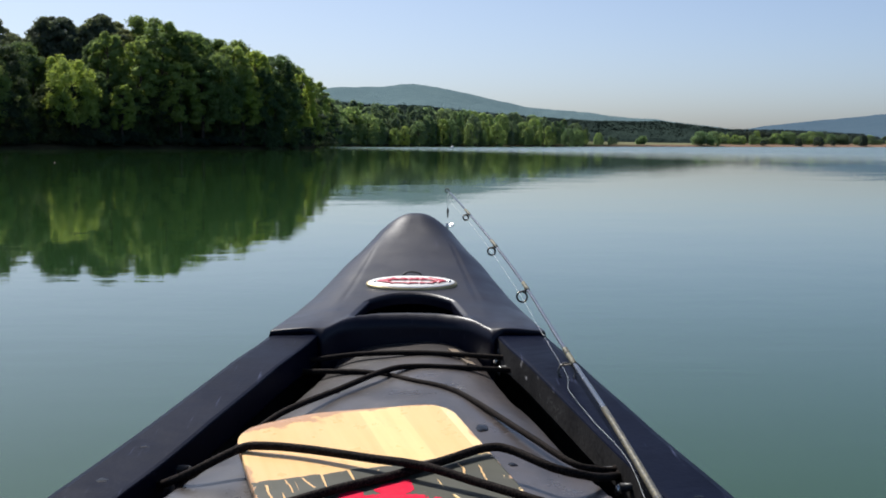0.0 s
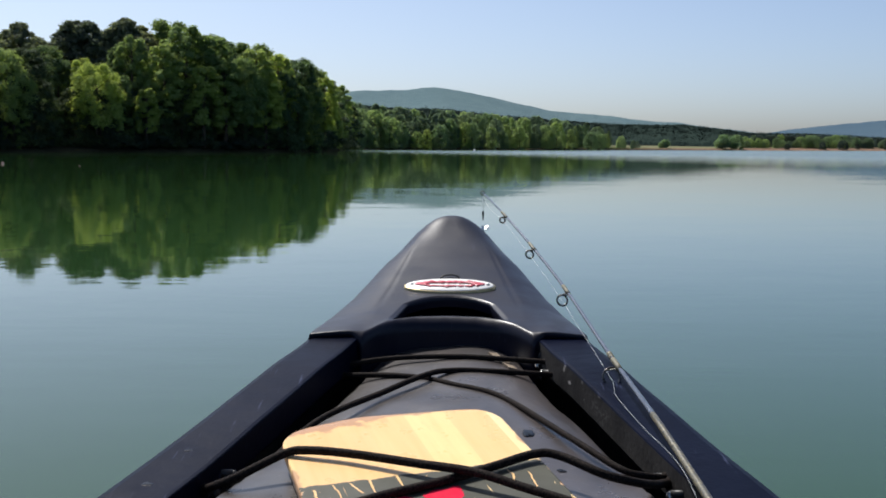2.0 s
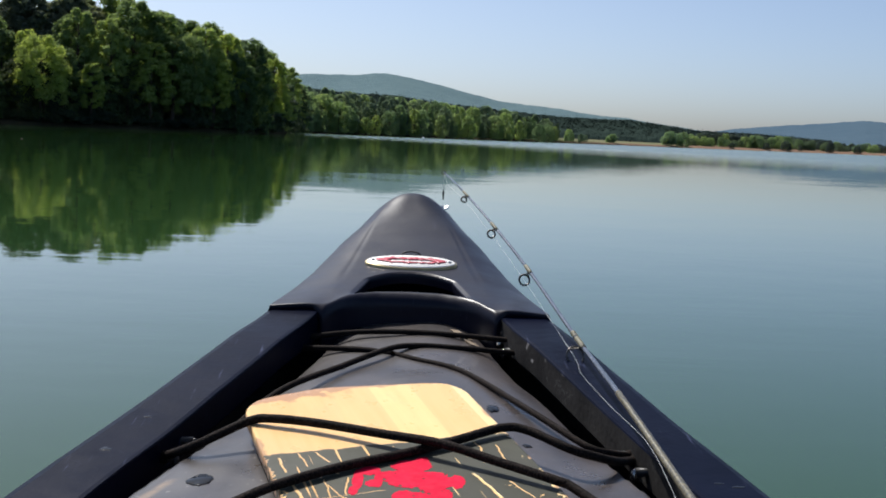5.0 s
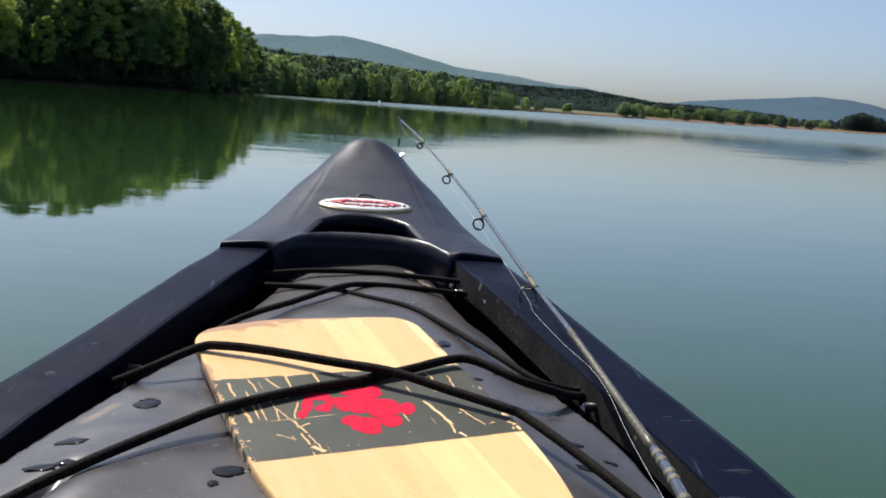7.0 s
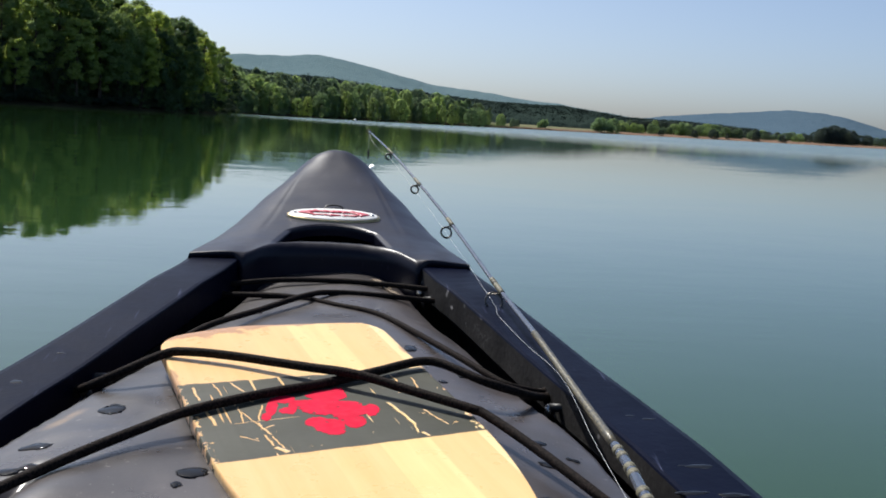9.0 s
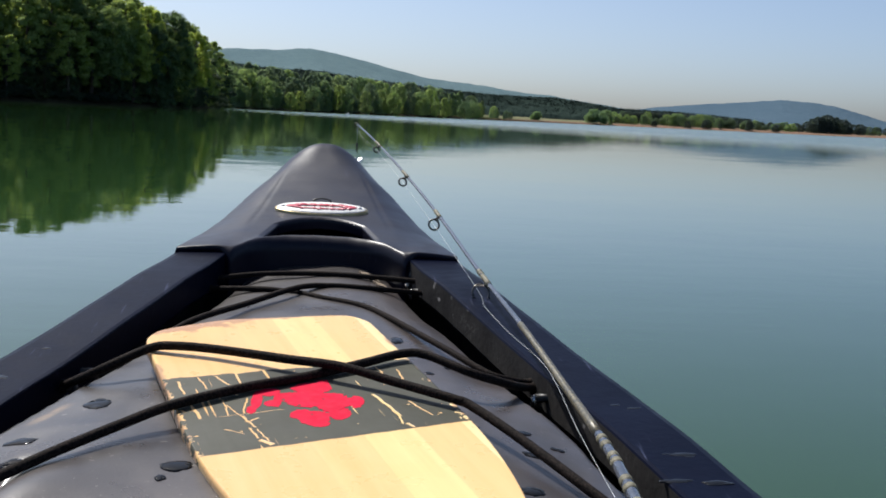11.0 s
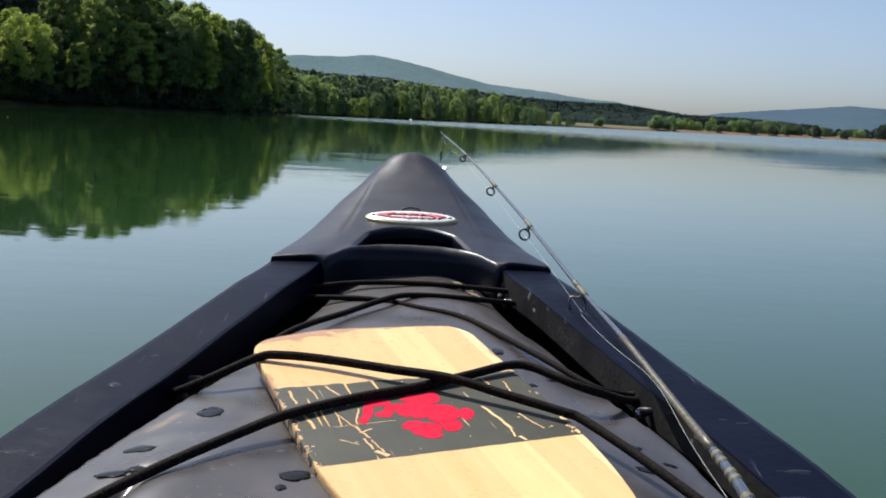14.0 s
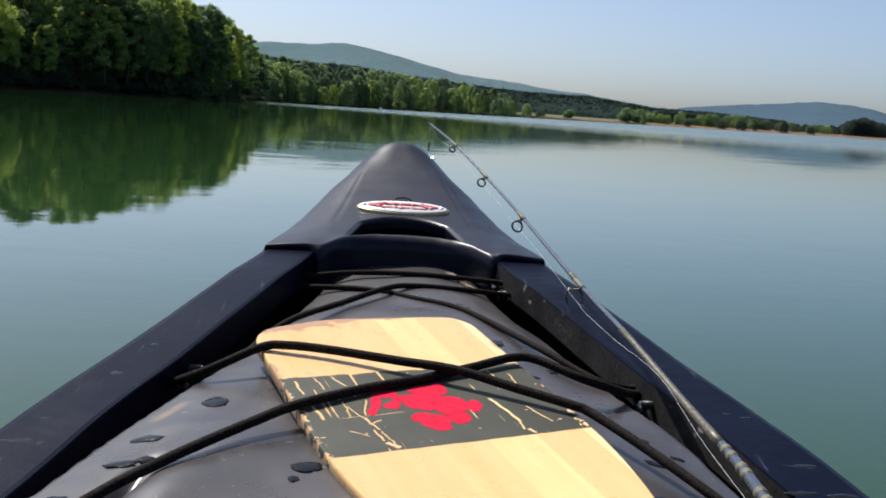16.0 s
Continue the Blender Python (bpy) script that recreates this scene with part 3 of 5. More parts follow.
def build_gunwale(side):
    ys = list(np.linspace(1.345, 0.3, 62)) + list(np.linspace(0.25, MID * 2 - 1.3165, 60))
    prof = [(0.002, -0.034), (0.005, -0.008), (0.0045, -0.003), (0.002, -0.0005), (-0.004, 0.0008), (-0.050, 0.0), (-0.0533, -0.0006), (-0.054, -0.0020), (-0.054, -0.030), (-0.052, -0.033), (-0.012, -0.036)]
    verts, cols = [], len(prof)
    for y in ys:
        w, z = half_width(y), sheer(y) - 0.0035 * ease(1.2, 1.29, abs(y - MID) + MID)
        d = (half_width(y + 0.01) - half_width(y - 0.01)) / 0.02
        nx, ny = 1 / math.hypot(1, d), -d / math.hypot(1, d)
        for a, b in prof:
            wave = 0.0012 * noise.noise(Vector((side * 3, y * 9, a * 40)))
            verts.append((side * (w + a * nx), y + a * ny, z + b + wave))
    rows = len(ys)
    faces = grid_faces(rows, cols, wrap=True) + [tuple(range(cols)), tuple((rows - 1) * cols + i for i in reversed(range(cols)))]
    bm = bmesh.new()
    bm.from_mesh(mesh_of("gunwale", verts, faces))
    bm.faces.ensure_lookup_table()
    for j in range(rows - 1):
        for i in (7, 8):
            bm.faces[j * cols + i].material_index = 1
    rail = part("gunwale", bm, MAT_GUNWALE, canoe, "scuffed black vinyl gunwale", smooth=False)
    # only the right inner face gets the dusty vinyl with sunlight in its colour
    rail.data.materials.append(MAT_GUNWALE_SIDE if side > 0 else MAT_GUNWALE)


build_gunwale(-1)
build_gunwale(1)

DECK_HALF = lerp_table([(1.30, 0.1625), (1.316, 0.159), (1.43, 0.136), (1.53, 0.1145), (1.60, 0.097), (1.665, 0.078), (1.71, 0.063), (1.735, 0.054), (1.755, 0.044), (1.768, 0.032), (1.776, 0.017), (1.779, 0.003)])
DECK_MID = smooth_table([(1.25, 0.434), (1.316, 0.4425), (1.36, 0.446), (1.43, 0.4555), (1.51, 0.470), (1.60, 0.493), (1.68, 0.5195), (1.72, 0.537), (1.742, 0.5475), (1.757, 0.5495), (1.770, 0.541), (1.785, 0.515)], 0.012)


def bevel(y):
    return 0.009 * ease(1.33, 1.45, y) * (1 - ease(1.64, 1.75, y))


def deck_half(y):
    return DECK_HALF(y) + bevel(y)


def deck_top(x, y):
    """A flat crowned panel between two bevels, running out into a rounded nose."""
    u = min(1.0, abs(x) / max(0.004, deck_half(y)))
    tip = ease(1.60, 1.75, y)
    drop = 0.006 + 0.007 * ease(1.35, 1.6, y) + 0.011 * tip + bevel(y)
    flat = 0.40 - 0.34 * tip
    nose = max(0.0, (u - flat) / (1 - flat)) ** 2.1
    plate = 0.10 * min(1.0, u / 0.60) ** 2 + 0.90 * max(0.0, (u - 0.60) / 0.40) ** 1.35
    groove = 0.0007 * math.exp(-((u - 0.605) / 0.03) ** 2) * ease(1.40, 1.47, y)
    return DECK_MID(y) - drop * (nose * tip + plate * (1 - tip)) - groove * (1 - tip)


HANDLE_RIDGE = smooth_table([(0.0, 1.375), (0.04, 1.372), (0.062, 1.363), (0.078, 1.346), (0.088, 1.326), (0.098, 1.310), (0.12, 1.310)], 0.005)


def hole_inside(x, y):
    """How far a point lies inside the hand hole's rounded outline, under nought outside it."""
    a = abs(x)
    lip = 1.4625 - 0.030 * min(1.5, a / 0.054) ** 2.2
    side = 0.067 - 0.014 * min(1.0, max(0.0, (y - 1.368) / 0.065))
    walls = (y - (HANDLE_RIDGE(a) + 0.001), (lip - y) * 2.0, (side - a) * 0.9)
    return -0.0015 * math.log(sum(math.exp(-max(-0.3, w) / 0.0015) for w in walls))


def deck_moulded(x, y):
    """The plate's surface with its edge rolled into the hand hole and the bar's shoulders."""
    a = abs(x)
    z = deck_top(x, y) - 0.0016 * ease(-0.006, 0.0, hole_inside(x, y)) ** 2
    z += 0.0010 * math.exp(-((y - HANDLE_RIDGE(a)) / 0.012) ** 2) * (1 - ease(0.06, 0.09, a))
    return z - 0.0032 * math.exp(-((a - 0.095) / 0.016) ** 2) * (1 - ease(1.30, 1.37, y))


def to_hole_edge(x, y):
    """Slides a point onto the hand hole's outline."""
    for _ in range(6):
        d = hole_inside(x, y)
        gx = (hole_inside(x + 1e-4, y) - hole_inside(x - 1e-4, y)) / 2e-4
        gy = (hole_inside(x, y + 1e-4) - hole_inside(x, y - 1e-4)) / 2e-4
        k = d / max(0.05, gx * gx + gy * gy)
        x, y = x - k * gx, y - k * gy
    return x, y


def build_deck():
    cols = 161
    us = [2 * i / (cols - 1) - 1 for i in range(cols)]
    verts, deep = [], []
    steps = [-2, -1] + list(range(148))
    for j in steps:
        for u in us:
            wing = ease(0.60, 0.70, abs(u))
            roll = 0.015 + (0.0022 - 0.015) * wing
            ridge = HANDLE_RIDGE(min(0.095, abs(u) * 0.156))
            start = (ridge - 0.013) * (1 - wing) + 1.310 * wing
            fade = 0.0
            if j < 12:
                q = max(0, j) / 12
                back = roll * (1 - math.cos(q * math.pi / 2))
                y = start + back
                fade = roll - math.sqrt(max(0.0, roll * roll - (roll - back) ** 2))
            elif j < 112:
                y = start + roll + (1.475 - start - roll) * (j - 12) / 100
            else:
                q = (j - 112) / 35
                y = 1.475 + (1.779 - 1.475) * (1 - (1 - q) ** 1.4)
            x = u * deck_half(y)
            z = deck_moulded(x, y) - fade
            if j < 0:
                z -= 0.003 if j == -1 else (0.052 + (0.006 - 0.052) * wing)
                y += 0.0 if j == -1 else 0.004
            deep.append(j > 12 and hole_inside(x, y) > 0)
            verts.append((x, y, z))
    n = len(steps)
    faces = [f for f in grid_faces(n, cols) if not all(deep[i] for i in f)]
    # the hole's edge, rounded over and turned down into a short wall
    seen = {}
    for f in faces:
        for a, b in zip(f, f[1:] + f[:1]):
            if deep[a] and deep[b]:
                key = (min(a, b), max(a, b))
                seen[key] = seen.get(key, 0) + 1
    for i in {i for f in faces for i in f if deep[i]}:
        x, y = to_hole_edge(verts[i][0], verts[i][1])
        verts[i] = (x, y, deck_moulded(x, y))
    edge = [e for e, times in seen.items() if times == 1]
    down = {}
    for i in {i for e in edge for i in e}:
        x, y, z = verts[i]
        gx, gy = hole_inside(x + 1e-4, y) - hole_inside(x - 1e-4, y), hole_inside(x, y + 1e-4) - hole_inside(x, y - 1e-4)
        k = 1 / max(1e-9, math.hypot(gx, gy))
        down[i] = []
        for step, sink in ((0.0009, 0.0009), (0.0013, 0.0022), (0.0013, 0.0050), (0.0, 0.0130)):
            down[i].append(len(verts))
            verts.append((x + gx * k * step, y + gy * k * step, z - sink))
    for a, b in edge:
        for p, q in zip([a] + down[a], down[a]):
            pb, qb = ([b] + down[b])[([a] + down[a]).index(p)], down[b][down[a].index(q)]
            faces.append((p, pb, qb, q))
    # skirt along both edges
    for i in (0, cols - 1):
        base = len(verts)
        for j in range(n):
            x, y, z = verts[j * cols + i]
            verts.append((x * 1.012, y, z - 0.006))
            verts.append((x * 1.005, y, z - (0.030 if j > 16 else 0.008)))
        for j in range(n - 1):
            a, b = j * cols + i, (j + 1) * cols + i
            c, d = base + 2 * j, base + 2 * (j + 1)
            faces += [(a, b, d, c), (c, d, d + 1, c + 1)]
    bm = bmesh.new()
    bm.from_mesh(mesh_of("deck_plate", verts, faces))
    bmesh.ops.recalc_face_normals(bm, faces=bm.faces)
    return part("deck_plate", bm, MAT_DECK, canoe, "smooth black moulded bow deck plate with hand hole")


deck = build_deck()
stern_deck = new("deck_plate", deck.data)
stern_deck.parent = canoe
stern_deck.matrix_basis = Matrix.Translation((0, 2 * MID, 0)) @ pose(0, 0, 0, 0, 0, 180)


def build_badge():
    """Oval maker's badge: rim, face, a plain red shape, two rivets."""
    cy = 1.498

    def oval(rx, ry, lift, thick):
        bm = bmesh.new()
        loops = []
        for r, dz in ((1.0, 0.0), (1.0, thick * 0.7), (0.985, thick), (0.0, thick)):
            loop = []
            for i in range(48):
                a = 2 * math.pi * i / 48
                x, y = rx * r * math.cos(a), cy + ry * r * math.sin(a)
                loop.append(bm.verts.new((x, y, deck_top(0, y) + lift + dz)))
            loops.append(loop)
        for a, b in zip(loops, loops[1:]):
            for i in range(48):
                bm.faces.new((a[i], a[(i + 1) % 48], b[(i + 1) % 48], b[i]))
        bmesh.ops.remove_doubles(bm, verts=bm.verts, dist=1e-6)
        return bm
    badge = part("badge", oval(0.0605, 0.0265, -0.001, 0.0035), MAT_BADGE_RIM, canoe, "oval cream badge with a red shape")
    part("face", oval(0.0575, 0.0240, 0.0015, 0.0022), MAT_BADGE_WHITE, badge)
    bm = bmesh.new()
    n = 48
    rows = []
    for i in range(n + 1):
        x = -0.046 + 0.092 * i / n
        k = max(0.0, 1 - abs(x / 0.047) ** 4)
        hi = cy + (0.0125 + 0.006 * noise.noise(Vector((i * 0.31, 0, 0)))) * k
        lo = cy - (0.0105 + 0.007 * noise.noise(Vector((i * 0.43, 5, 0)))) * k
        gap = 0.0052 * ease(0.031, 0.024, abs(x)) * (1 + 0.5 * noise.noise(Vector((i * 0.5, 9, 0))))
        rows.append([bm.verts.new((x, y, deck_top(0, y) + 0.0045)) for y in (lo, cy - 0.001 - gap, cy - 0.001 + gap, hi)])
    for i, (a, b) in enumerate(zip(rows, rows[1:])):
        for q in (0, 2):
            bm.faces.new((a[q], b[q], b[q + 1], a[q + 1]))
    bmesh.ops.remove_doubles(bm, verts=bm.verts, dist=1e-5)
    bmesh.ops.solidify(bm, geom=bm.faces[:], thickness=-0.0006)
    part("emblem", bm, MAT_BADGE_RED, badge, "plain red shape")
    for s in (-1, 1):
        part("rivet", blob((s * 0.050, cy, deck_top(0, cy) + 0.0042), 0.0028, 0.0035, 0.0016), MAT_STEEL, badge)
    # small moulded loop ahead of the badge
    loop = [(x, y, deck_top(0, y) + lift) for x, y, lift in ((-0.013, 1.532, -0.001), (-0.011, 1.535, 0.0015), (-0.006, 1.537, 0.0026), (0, 1.538, 0.0029), (0.006, 1.537, 0.0026), (0.011, 1.535, 0.0015), (0.013, 1.532, -0.001))]
    part("badge_loop", tube(spline(loop, 4), 0.0012, 8), MAT_EYELET, canoe)


build_badge()

# ---------------------------------------------------------------- float bag in the bow

BAG_TOP = smooth_table([(0.2, 0.30), (0.35, 0.335), (0.5, 0.354), (0.7, 0.3665), (0.9, 0.385), (1.0, 0.3915), (1.1, 0.396), (1.2, 0.3998), (1.27, 0.4050), (1.33, 0.4120), (1.40, 0.4150), (1.5, 0.40), (1.6, 0.36)], 0.05)
BAG_HALF = smooth_table([(0.2, 0.30), (0.5, 0.29), (0.62, 0.262), (0.70, 0.240), (0.77, 0.219), (0.82, 0.202), (0.887, 0.180), (0.944, 0.161), (1.02, 0.143), (1.09, 0.130), (1.15, 0.114), (1.27, 0.092), (1.35, 0.078), (1.5, 0.05), (1.6, 0.03)], 0.03)


def bag_top(x, y):
    u = abs(x) / (BAG_HALF(y) * (1.0 if x < 0 else 1.0 - 0.09 * ease(0.88, 0.72, y)))
    fold = 0.009 * noise.noise(Vector((x * 7, y * 6, 3.1))) + 0.0022 * noise.noise(Vector((x * 19 + 5, y * 10, 1.7)))
    fold += 0.007 * math.exp(-((x + 0.14) / 0.06) ** 2 - ((y - 0.755) / 0.07) ** 2)
    # a deep crease on the near side, with a bulge beside it
    run = (x + 0.196) * 0.28 + (y - 0.663) * 0.96
    off = (x + 0.196) * 0.96 - (y - 0.663) * 0.28
    fold += (-0.030 * math.exp(-(off / 0.0075) ** 2) + 0.012 * math.exp(-((off - 0.030) / 0.024) ** 2)) * (1 - ease(0.0, 0.085, run))
    return BAG_TOP(y) - 0.014 * min(u, 1) ** 3.0 - 1.3 * max(0.0, u - 1.0) ** 1.1 + fold * (1 - 0.5 * min(u, 1))


def build_bag():
    rows, cols = 240, 181
    verts = []
    for j in range(rows):
        y = 0.22 + (1.5 - 0.22) * j / (rows - 1)
        for i in range(cols):
            u = 2 * i / (cols - 1) - 1
            x = u * min(1.28 * BAG_HALF(y), max(BAG_HALF(y) * 1.02, half_width(y) - 0.062))
            verts.append((x, y, bag_top(x, y)))
    top = len(verts)
    for j in range(rows):
        y = 0.22 + (1.5 - 0.22) * j / (rows - 1)
        for i in range(cols):
            u = 2 * i / (cols - 1) - 1
            verts.append((u * 1.0 * BAG_HALF(y), y, -0.06 + 0.1 * u * u + 0.16 * ease(1.2, 1.5, y)))
    faces = grid_faces(rows, cols) + [tuple(top + i for i in reversed(f)) for f in grid_faces(rows, cols)]
    for j in range(rows - 1):
        for i in (0, cols - 1):
            a, b = j * cols + i, (j + 1) * cols + i
            faces.append((a, b, b + top, a + top))
    for i in range(cols - 1):
        for j in (0, rows - 1):
            a, b = j * cols + i, j * cols + i + 1
            faces.append((a, b, b + top, a + top))
    bm = bmesh.new()
    bm.from_mesh(mesh_of("float_bag", verts, faces))
    bag = tagged(empty("float_bag"), "inflated dark grey flotation bag laced into the bow", "float bag")
    part("bag_body", bm, MAT_BAG, bag)
    # a short end of webbing that lies over the bag under the deck plate
    edge = [(0.052, 1.322), (0.060, 1.304), (0.068, 1.286), (0.074, 1.272)]
    verts = []
    for x, y in edge:
        for dx, dz in ((-0.005, 0.0), (-0.005, 0.0022), (0.005, 0.0022), (0.005, 0.0)):
            verts.append((x + dx, y + dx * 0.4, bag_top(x + dx, y + dx * 0.4) + dz + 0.0004))
    strap = mesh_of("strap", verts, grid_faces(4, 4, wrap=True) + [(0, 1, 2, 3), (15, 14, 13, 12)], False)
    part("strap", strap, MAT_WEBBING, bag, "short tan webbing strap end")
    return bag


build_bag()

# ---------------------------------------------------------------- paddle under the lacing

BLADE_AT = Vector((-0.037, 1.026, 0.0))


def blade_plane(y):
    return 0.12 * y + 0.2857


def blade_matrix():
    """Local x across the blade, local y from its tip towards the grip."""
    axis = Vector((0.285, -0.958, -0.12 * 0.958)).normalized()
    across = Vector((0.958, 0.285, 0.12 * 0.285))
    across = (across - axis * across.dot(axis)).normalized()
    up = across.cross(axis)
    m = Matrix((across, axis, up)).transposed().to_4x4()
    m.translation = (BLADE_AT.x, BLADE_AT.y, blade_plane(BLADE_AT.y))
    return m


def build_paddle():
    m = blade_matrix()
    if (m.to_3x3() @ Vector((0, 0, 1))).z < 0:
        m = m @ Matrix.Diagonal((1, 1, -1, 1))
    paddle = tagged(empty("paddle", m), "worn laminated wooden canoe paddle blade with dark painted band", "paddle")
    rows, cols = 60, 41
    shape = smooth_table([(0.0, 0.0988), (0.26, 0.0988), (0.31, 0.0965), (0.35, 0.0915), (0.39, 0.0845), (0.46, 0.066), (0.52, 0.040), (0.57, 0.022), (0.62, 0.016), (0.7, 0.016)], 0.03)
    verts = []
    for sgn in (1, -1):
        for j in range(rows):
            t = j / (rows - 1)
            s = 0.60 * t ** 1.35
            h = shape(s)
            r = 0.042
            if s < r:
                h -= r - math.sqrt(max(0.0, r * r - (r - s) ** 2))
            slant = 0.05
            for i in range(cols):
                u = 2 * i / (cols - 1) - 1
                lat = h * math.sin(u * math.pi / 2)
                edge = min(1.0, (1 - abs(u)) * 60) ** 0.5 * min(1.0, s / 0.012 + 0.0) ** 0.5
                thick = 0.0012 + (0.0035 + 0.0035 * ease(0.25, 0.55, s)) * edge
                verts.append((lat - 0.0195 * (1 - ease(0.4, 0.6, s)), s + (0.003 + slant * (lat + 0.02) + 0.028 * ease(0.01, 0.115, -lat)) * (1 - ease(0, 0.2, s)), sgn * thick))
    half = rows * cols
    faces = grid_faces(rows, cols) + [tuple(half + i for i in reversed(f)) for f in grid_faces(rows, cols)]
    for j in range(rows - 1):
        for i in (0, cols - 1):
            a, b = j * cols + i, (j + 1) * cols + i
            faces.append((a, b, b + half, a + half))
    for i in range(cols - 1):
        for j in (0, rows - 1):
            a, b = j * cols + i, j * cols + i + 1
            faces.append((a, b, b + half, a + half))
    bm = bmesh.new()
    bm.from_mesh(mesh_of("blade", verts, faces))
    blade = part("blade", bm, MAT_BLADE, paddle, "golden laminated wood with scratched dark band")
    part("shaft", tube([(0, 0.585, 0), (0, 0.8, 0), (0, 1.3, 0)], 0.0145, 14), MAT_SHAFT, paddle)
    grip = blob((0, 1.33, 0), 0.05, 0.03, 0.016)
    part("grip", grip, MAT_SHAFT, paddle)
    # plain red painted shape on the band
    cx, cs = -0.0256, 0.2167
    # the shape lies askew: its own two axes on the blade
    skew = Matrix(((0.1337, -0.0997), (0.0229, 0.3559))).inverted()
    lumps = ((-0.26, -0.01, 0.030, 0.045), (-0.20, -0.05, 0.058, 0.020), (-0.15, -0.01, 0.024, 0.038), (-0.18, 0.01, 0.040, 0.016), (-0.10, -0.03, 0.050, 0.017), (0.01, -0.01, 0.118, 0.042),
             (0.03, -0.07, 0.108, 0.028), (0.09, -0.09, 0.038, 0.025), (0.14, 0.01, 0.088, 0.048), (0.22, 0.01, 0.050, 0.022), (0.27, 0.01, 0.042, 0.030), (-0.02, 0.07, 0.056, 0.024),
             (0.05, 0.09, 0.078, 0.034), (0.18, 0.07, 0.058, 0.030), (0.08, 0.12, 0.048, 0.014), (-0.28, 0.04, 0.026, 0.020))
    bm = bmesh.new()
    step, half = 0.0010, 62
    made = {}

    def inside(i, j):
        x, y = cx + i * step, cs + j * step
        u, v = skew @ Vector((x - cx, y - cs))
        w = 0.35 * noise.noise(Vector((x * 380, y * 380, 4)))
        flaked = noise.noise(Vector((x * 260, y * 150, 8))) > 0.62
        return not flaked and any(((u - a) / p) ** 2 + ((v - b) / q) ** 2 < 1.15 + w for a, b, p, q in lumps)

    def corner(i, j):
        if (i, j) not in made:
            made[i, j] = bm.verts.new((cx + i * step, cs + j * step, 0.0049))
        return made[i, j]
    for i in range(-half, half):
        for j in range(-half, half):
            if inside(i + 0.5, j + 0.5):
                bm.faces.new((corner(i, j), corner(i + 1, j), corner(i + 1, j + 1), corner(i, j + 1)))
    bmesh.ops.smooth_vert(bm, verts=[v for v in bm.verts if v.is_boundary], factor=0.5, use_axis_x=True, use_axis_y=True)
    bmesh.ops.smooth_vert(bm, verts=[v for v in bm.verts if v.is_boundary], factor=0.5, use_axis_x=True, use_axis_y=True)
    low = bmesh.ops.extrude_face_region(bm, geom=bm.faces[:])
    for v in low["geom"]:
        if isinstance(v, bmesh.types.BMVert):
            v.co.z -= 0.0006
    part("emblem", bm, MAT_RED, blade, "plain red painted shape", smooth=False)


build_paddle()

# ---------------------------------------------------------------- lacing cords and their eyelets


def cord(points, radius=0.0042):
    ob = part("lacing_cord", tube(spline(points, 8), radius, 10), MAT_CORD, None)
    tagged(ob, "black braided elastic lacing cord across the float bag", "cord", "lacing cords")
    for q, p in enumerate((points[0], points[-1])):
        part("knot", blob(p, radius * 1.7, radius * 1.5, radius * 1.6, 8, 12, 0.5, q + 3), MAT_CORD, ob)


cord([(-0.122, 1.285, 0.404), (-0.06, 1.296, 0.4105), (0.008, 1.298, 0.4125), (0.06, 1.292, 0.4115), (0.116, 1.286, 0.409)], 0.0030)
cord([(-0.155, 0.985, 0.372), (-0.117, 1.054, 0.396), (-0.066, 1.146, 0.402), (-0.022, 1.214, 0.408), (0.008, 1.239, 0.408), (0.055, 1.244, 0.406), (0.122, 1.262, 0.399)], 0.0031)
cord([(-0.118, 1.262, 0.397), (-0.06, 1.238, 0.402), (-0.022, 1.222, 0.402), (0.008, 1.190, 0.402), (0.055, 1.140, 0.401), (0.112, 1.015, 0.392), (0.150, 0.950, 0.381), (0.172, 0.950, 0.375), (0.192, 0.966, 0.369)], 0.0031)
cord([(-0.200, 0.935, 0.364), (-0.166, 0.900, 0.385), (-0.128, 0.911, 0.402), (-0.108, 0.909, 0.4055), (-0.071, 0.899, 0.4055), (-0.018, 0.876, 0.4045), (0.025, 0.854, 0.4045), (0.064, 0.832, 0.399), (0.106, 0.806, 0.3935), (0.119, 0.797, 0.3905), (0.148, 0.751, 0.380), (0.183, 0.690, 0.365), (0.25, 0.60, 0.33)], 0.0036)
cord([(0.194, 0.962, 0.366), (0.172, 0.915, 0.378), (0.151, 0.889, 0.388), (0.127, 0.880, 0.3965), (0.094, 0.904, 0.4045), (0.074, 0.905, 0.4050), (0.041, 0.882, 0.401), (0.0, 0.854, 0.3965), (-0.045, 0.825, 0.3935), (-0.090, 0.789, 0.3892), (-0.118, 0.760, 0.3838), (-0.165, 0.710, 0.372), (-0.208, 0.648, 0.360), (-0.28, 0.55, 0.325)], 0.0036)


def eyelet(x, y, z):
    s = -1 if x > 0 else 1
    ob = part("eyelet", tube([(x - s * 0.02, y, z + 0.004), (x, y, z), (x + s * 0.010, y, z - 0.001)], [0.0032, 0.0034, 0.0044], 10), MAT_EYELET, canoe)
    part("eyelet_knob", blob((x + s * 0.012, y - 0.002, z - 0.003), 0.0032, 0.0032, 0.0062), MAT_STEEL if x > 0 else MAT_EYELET, ob)


for ex, ey, ez in ((0.118, 1.275, 0.399), (0.115, 1.300, 0.405), (0.192, 0.968, 0.369), (0.201, 0.935, 0.364), (-0.192, 0.968, 0.369), (-0.201, 0.935, 0.364), (-0.128, 1.285, 0.400)):
    eyelet(ex, ey, ez)

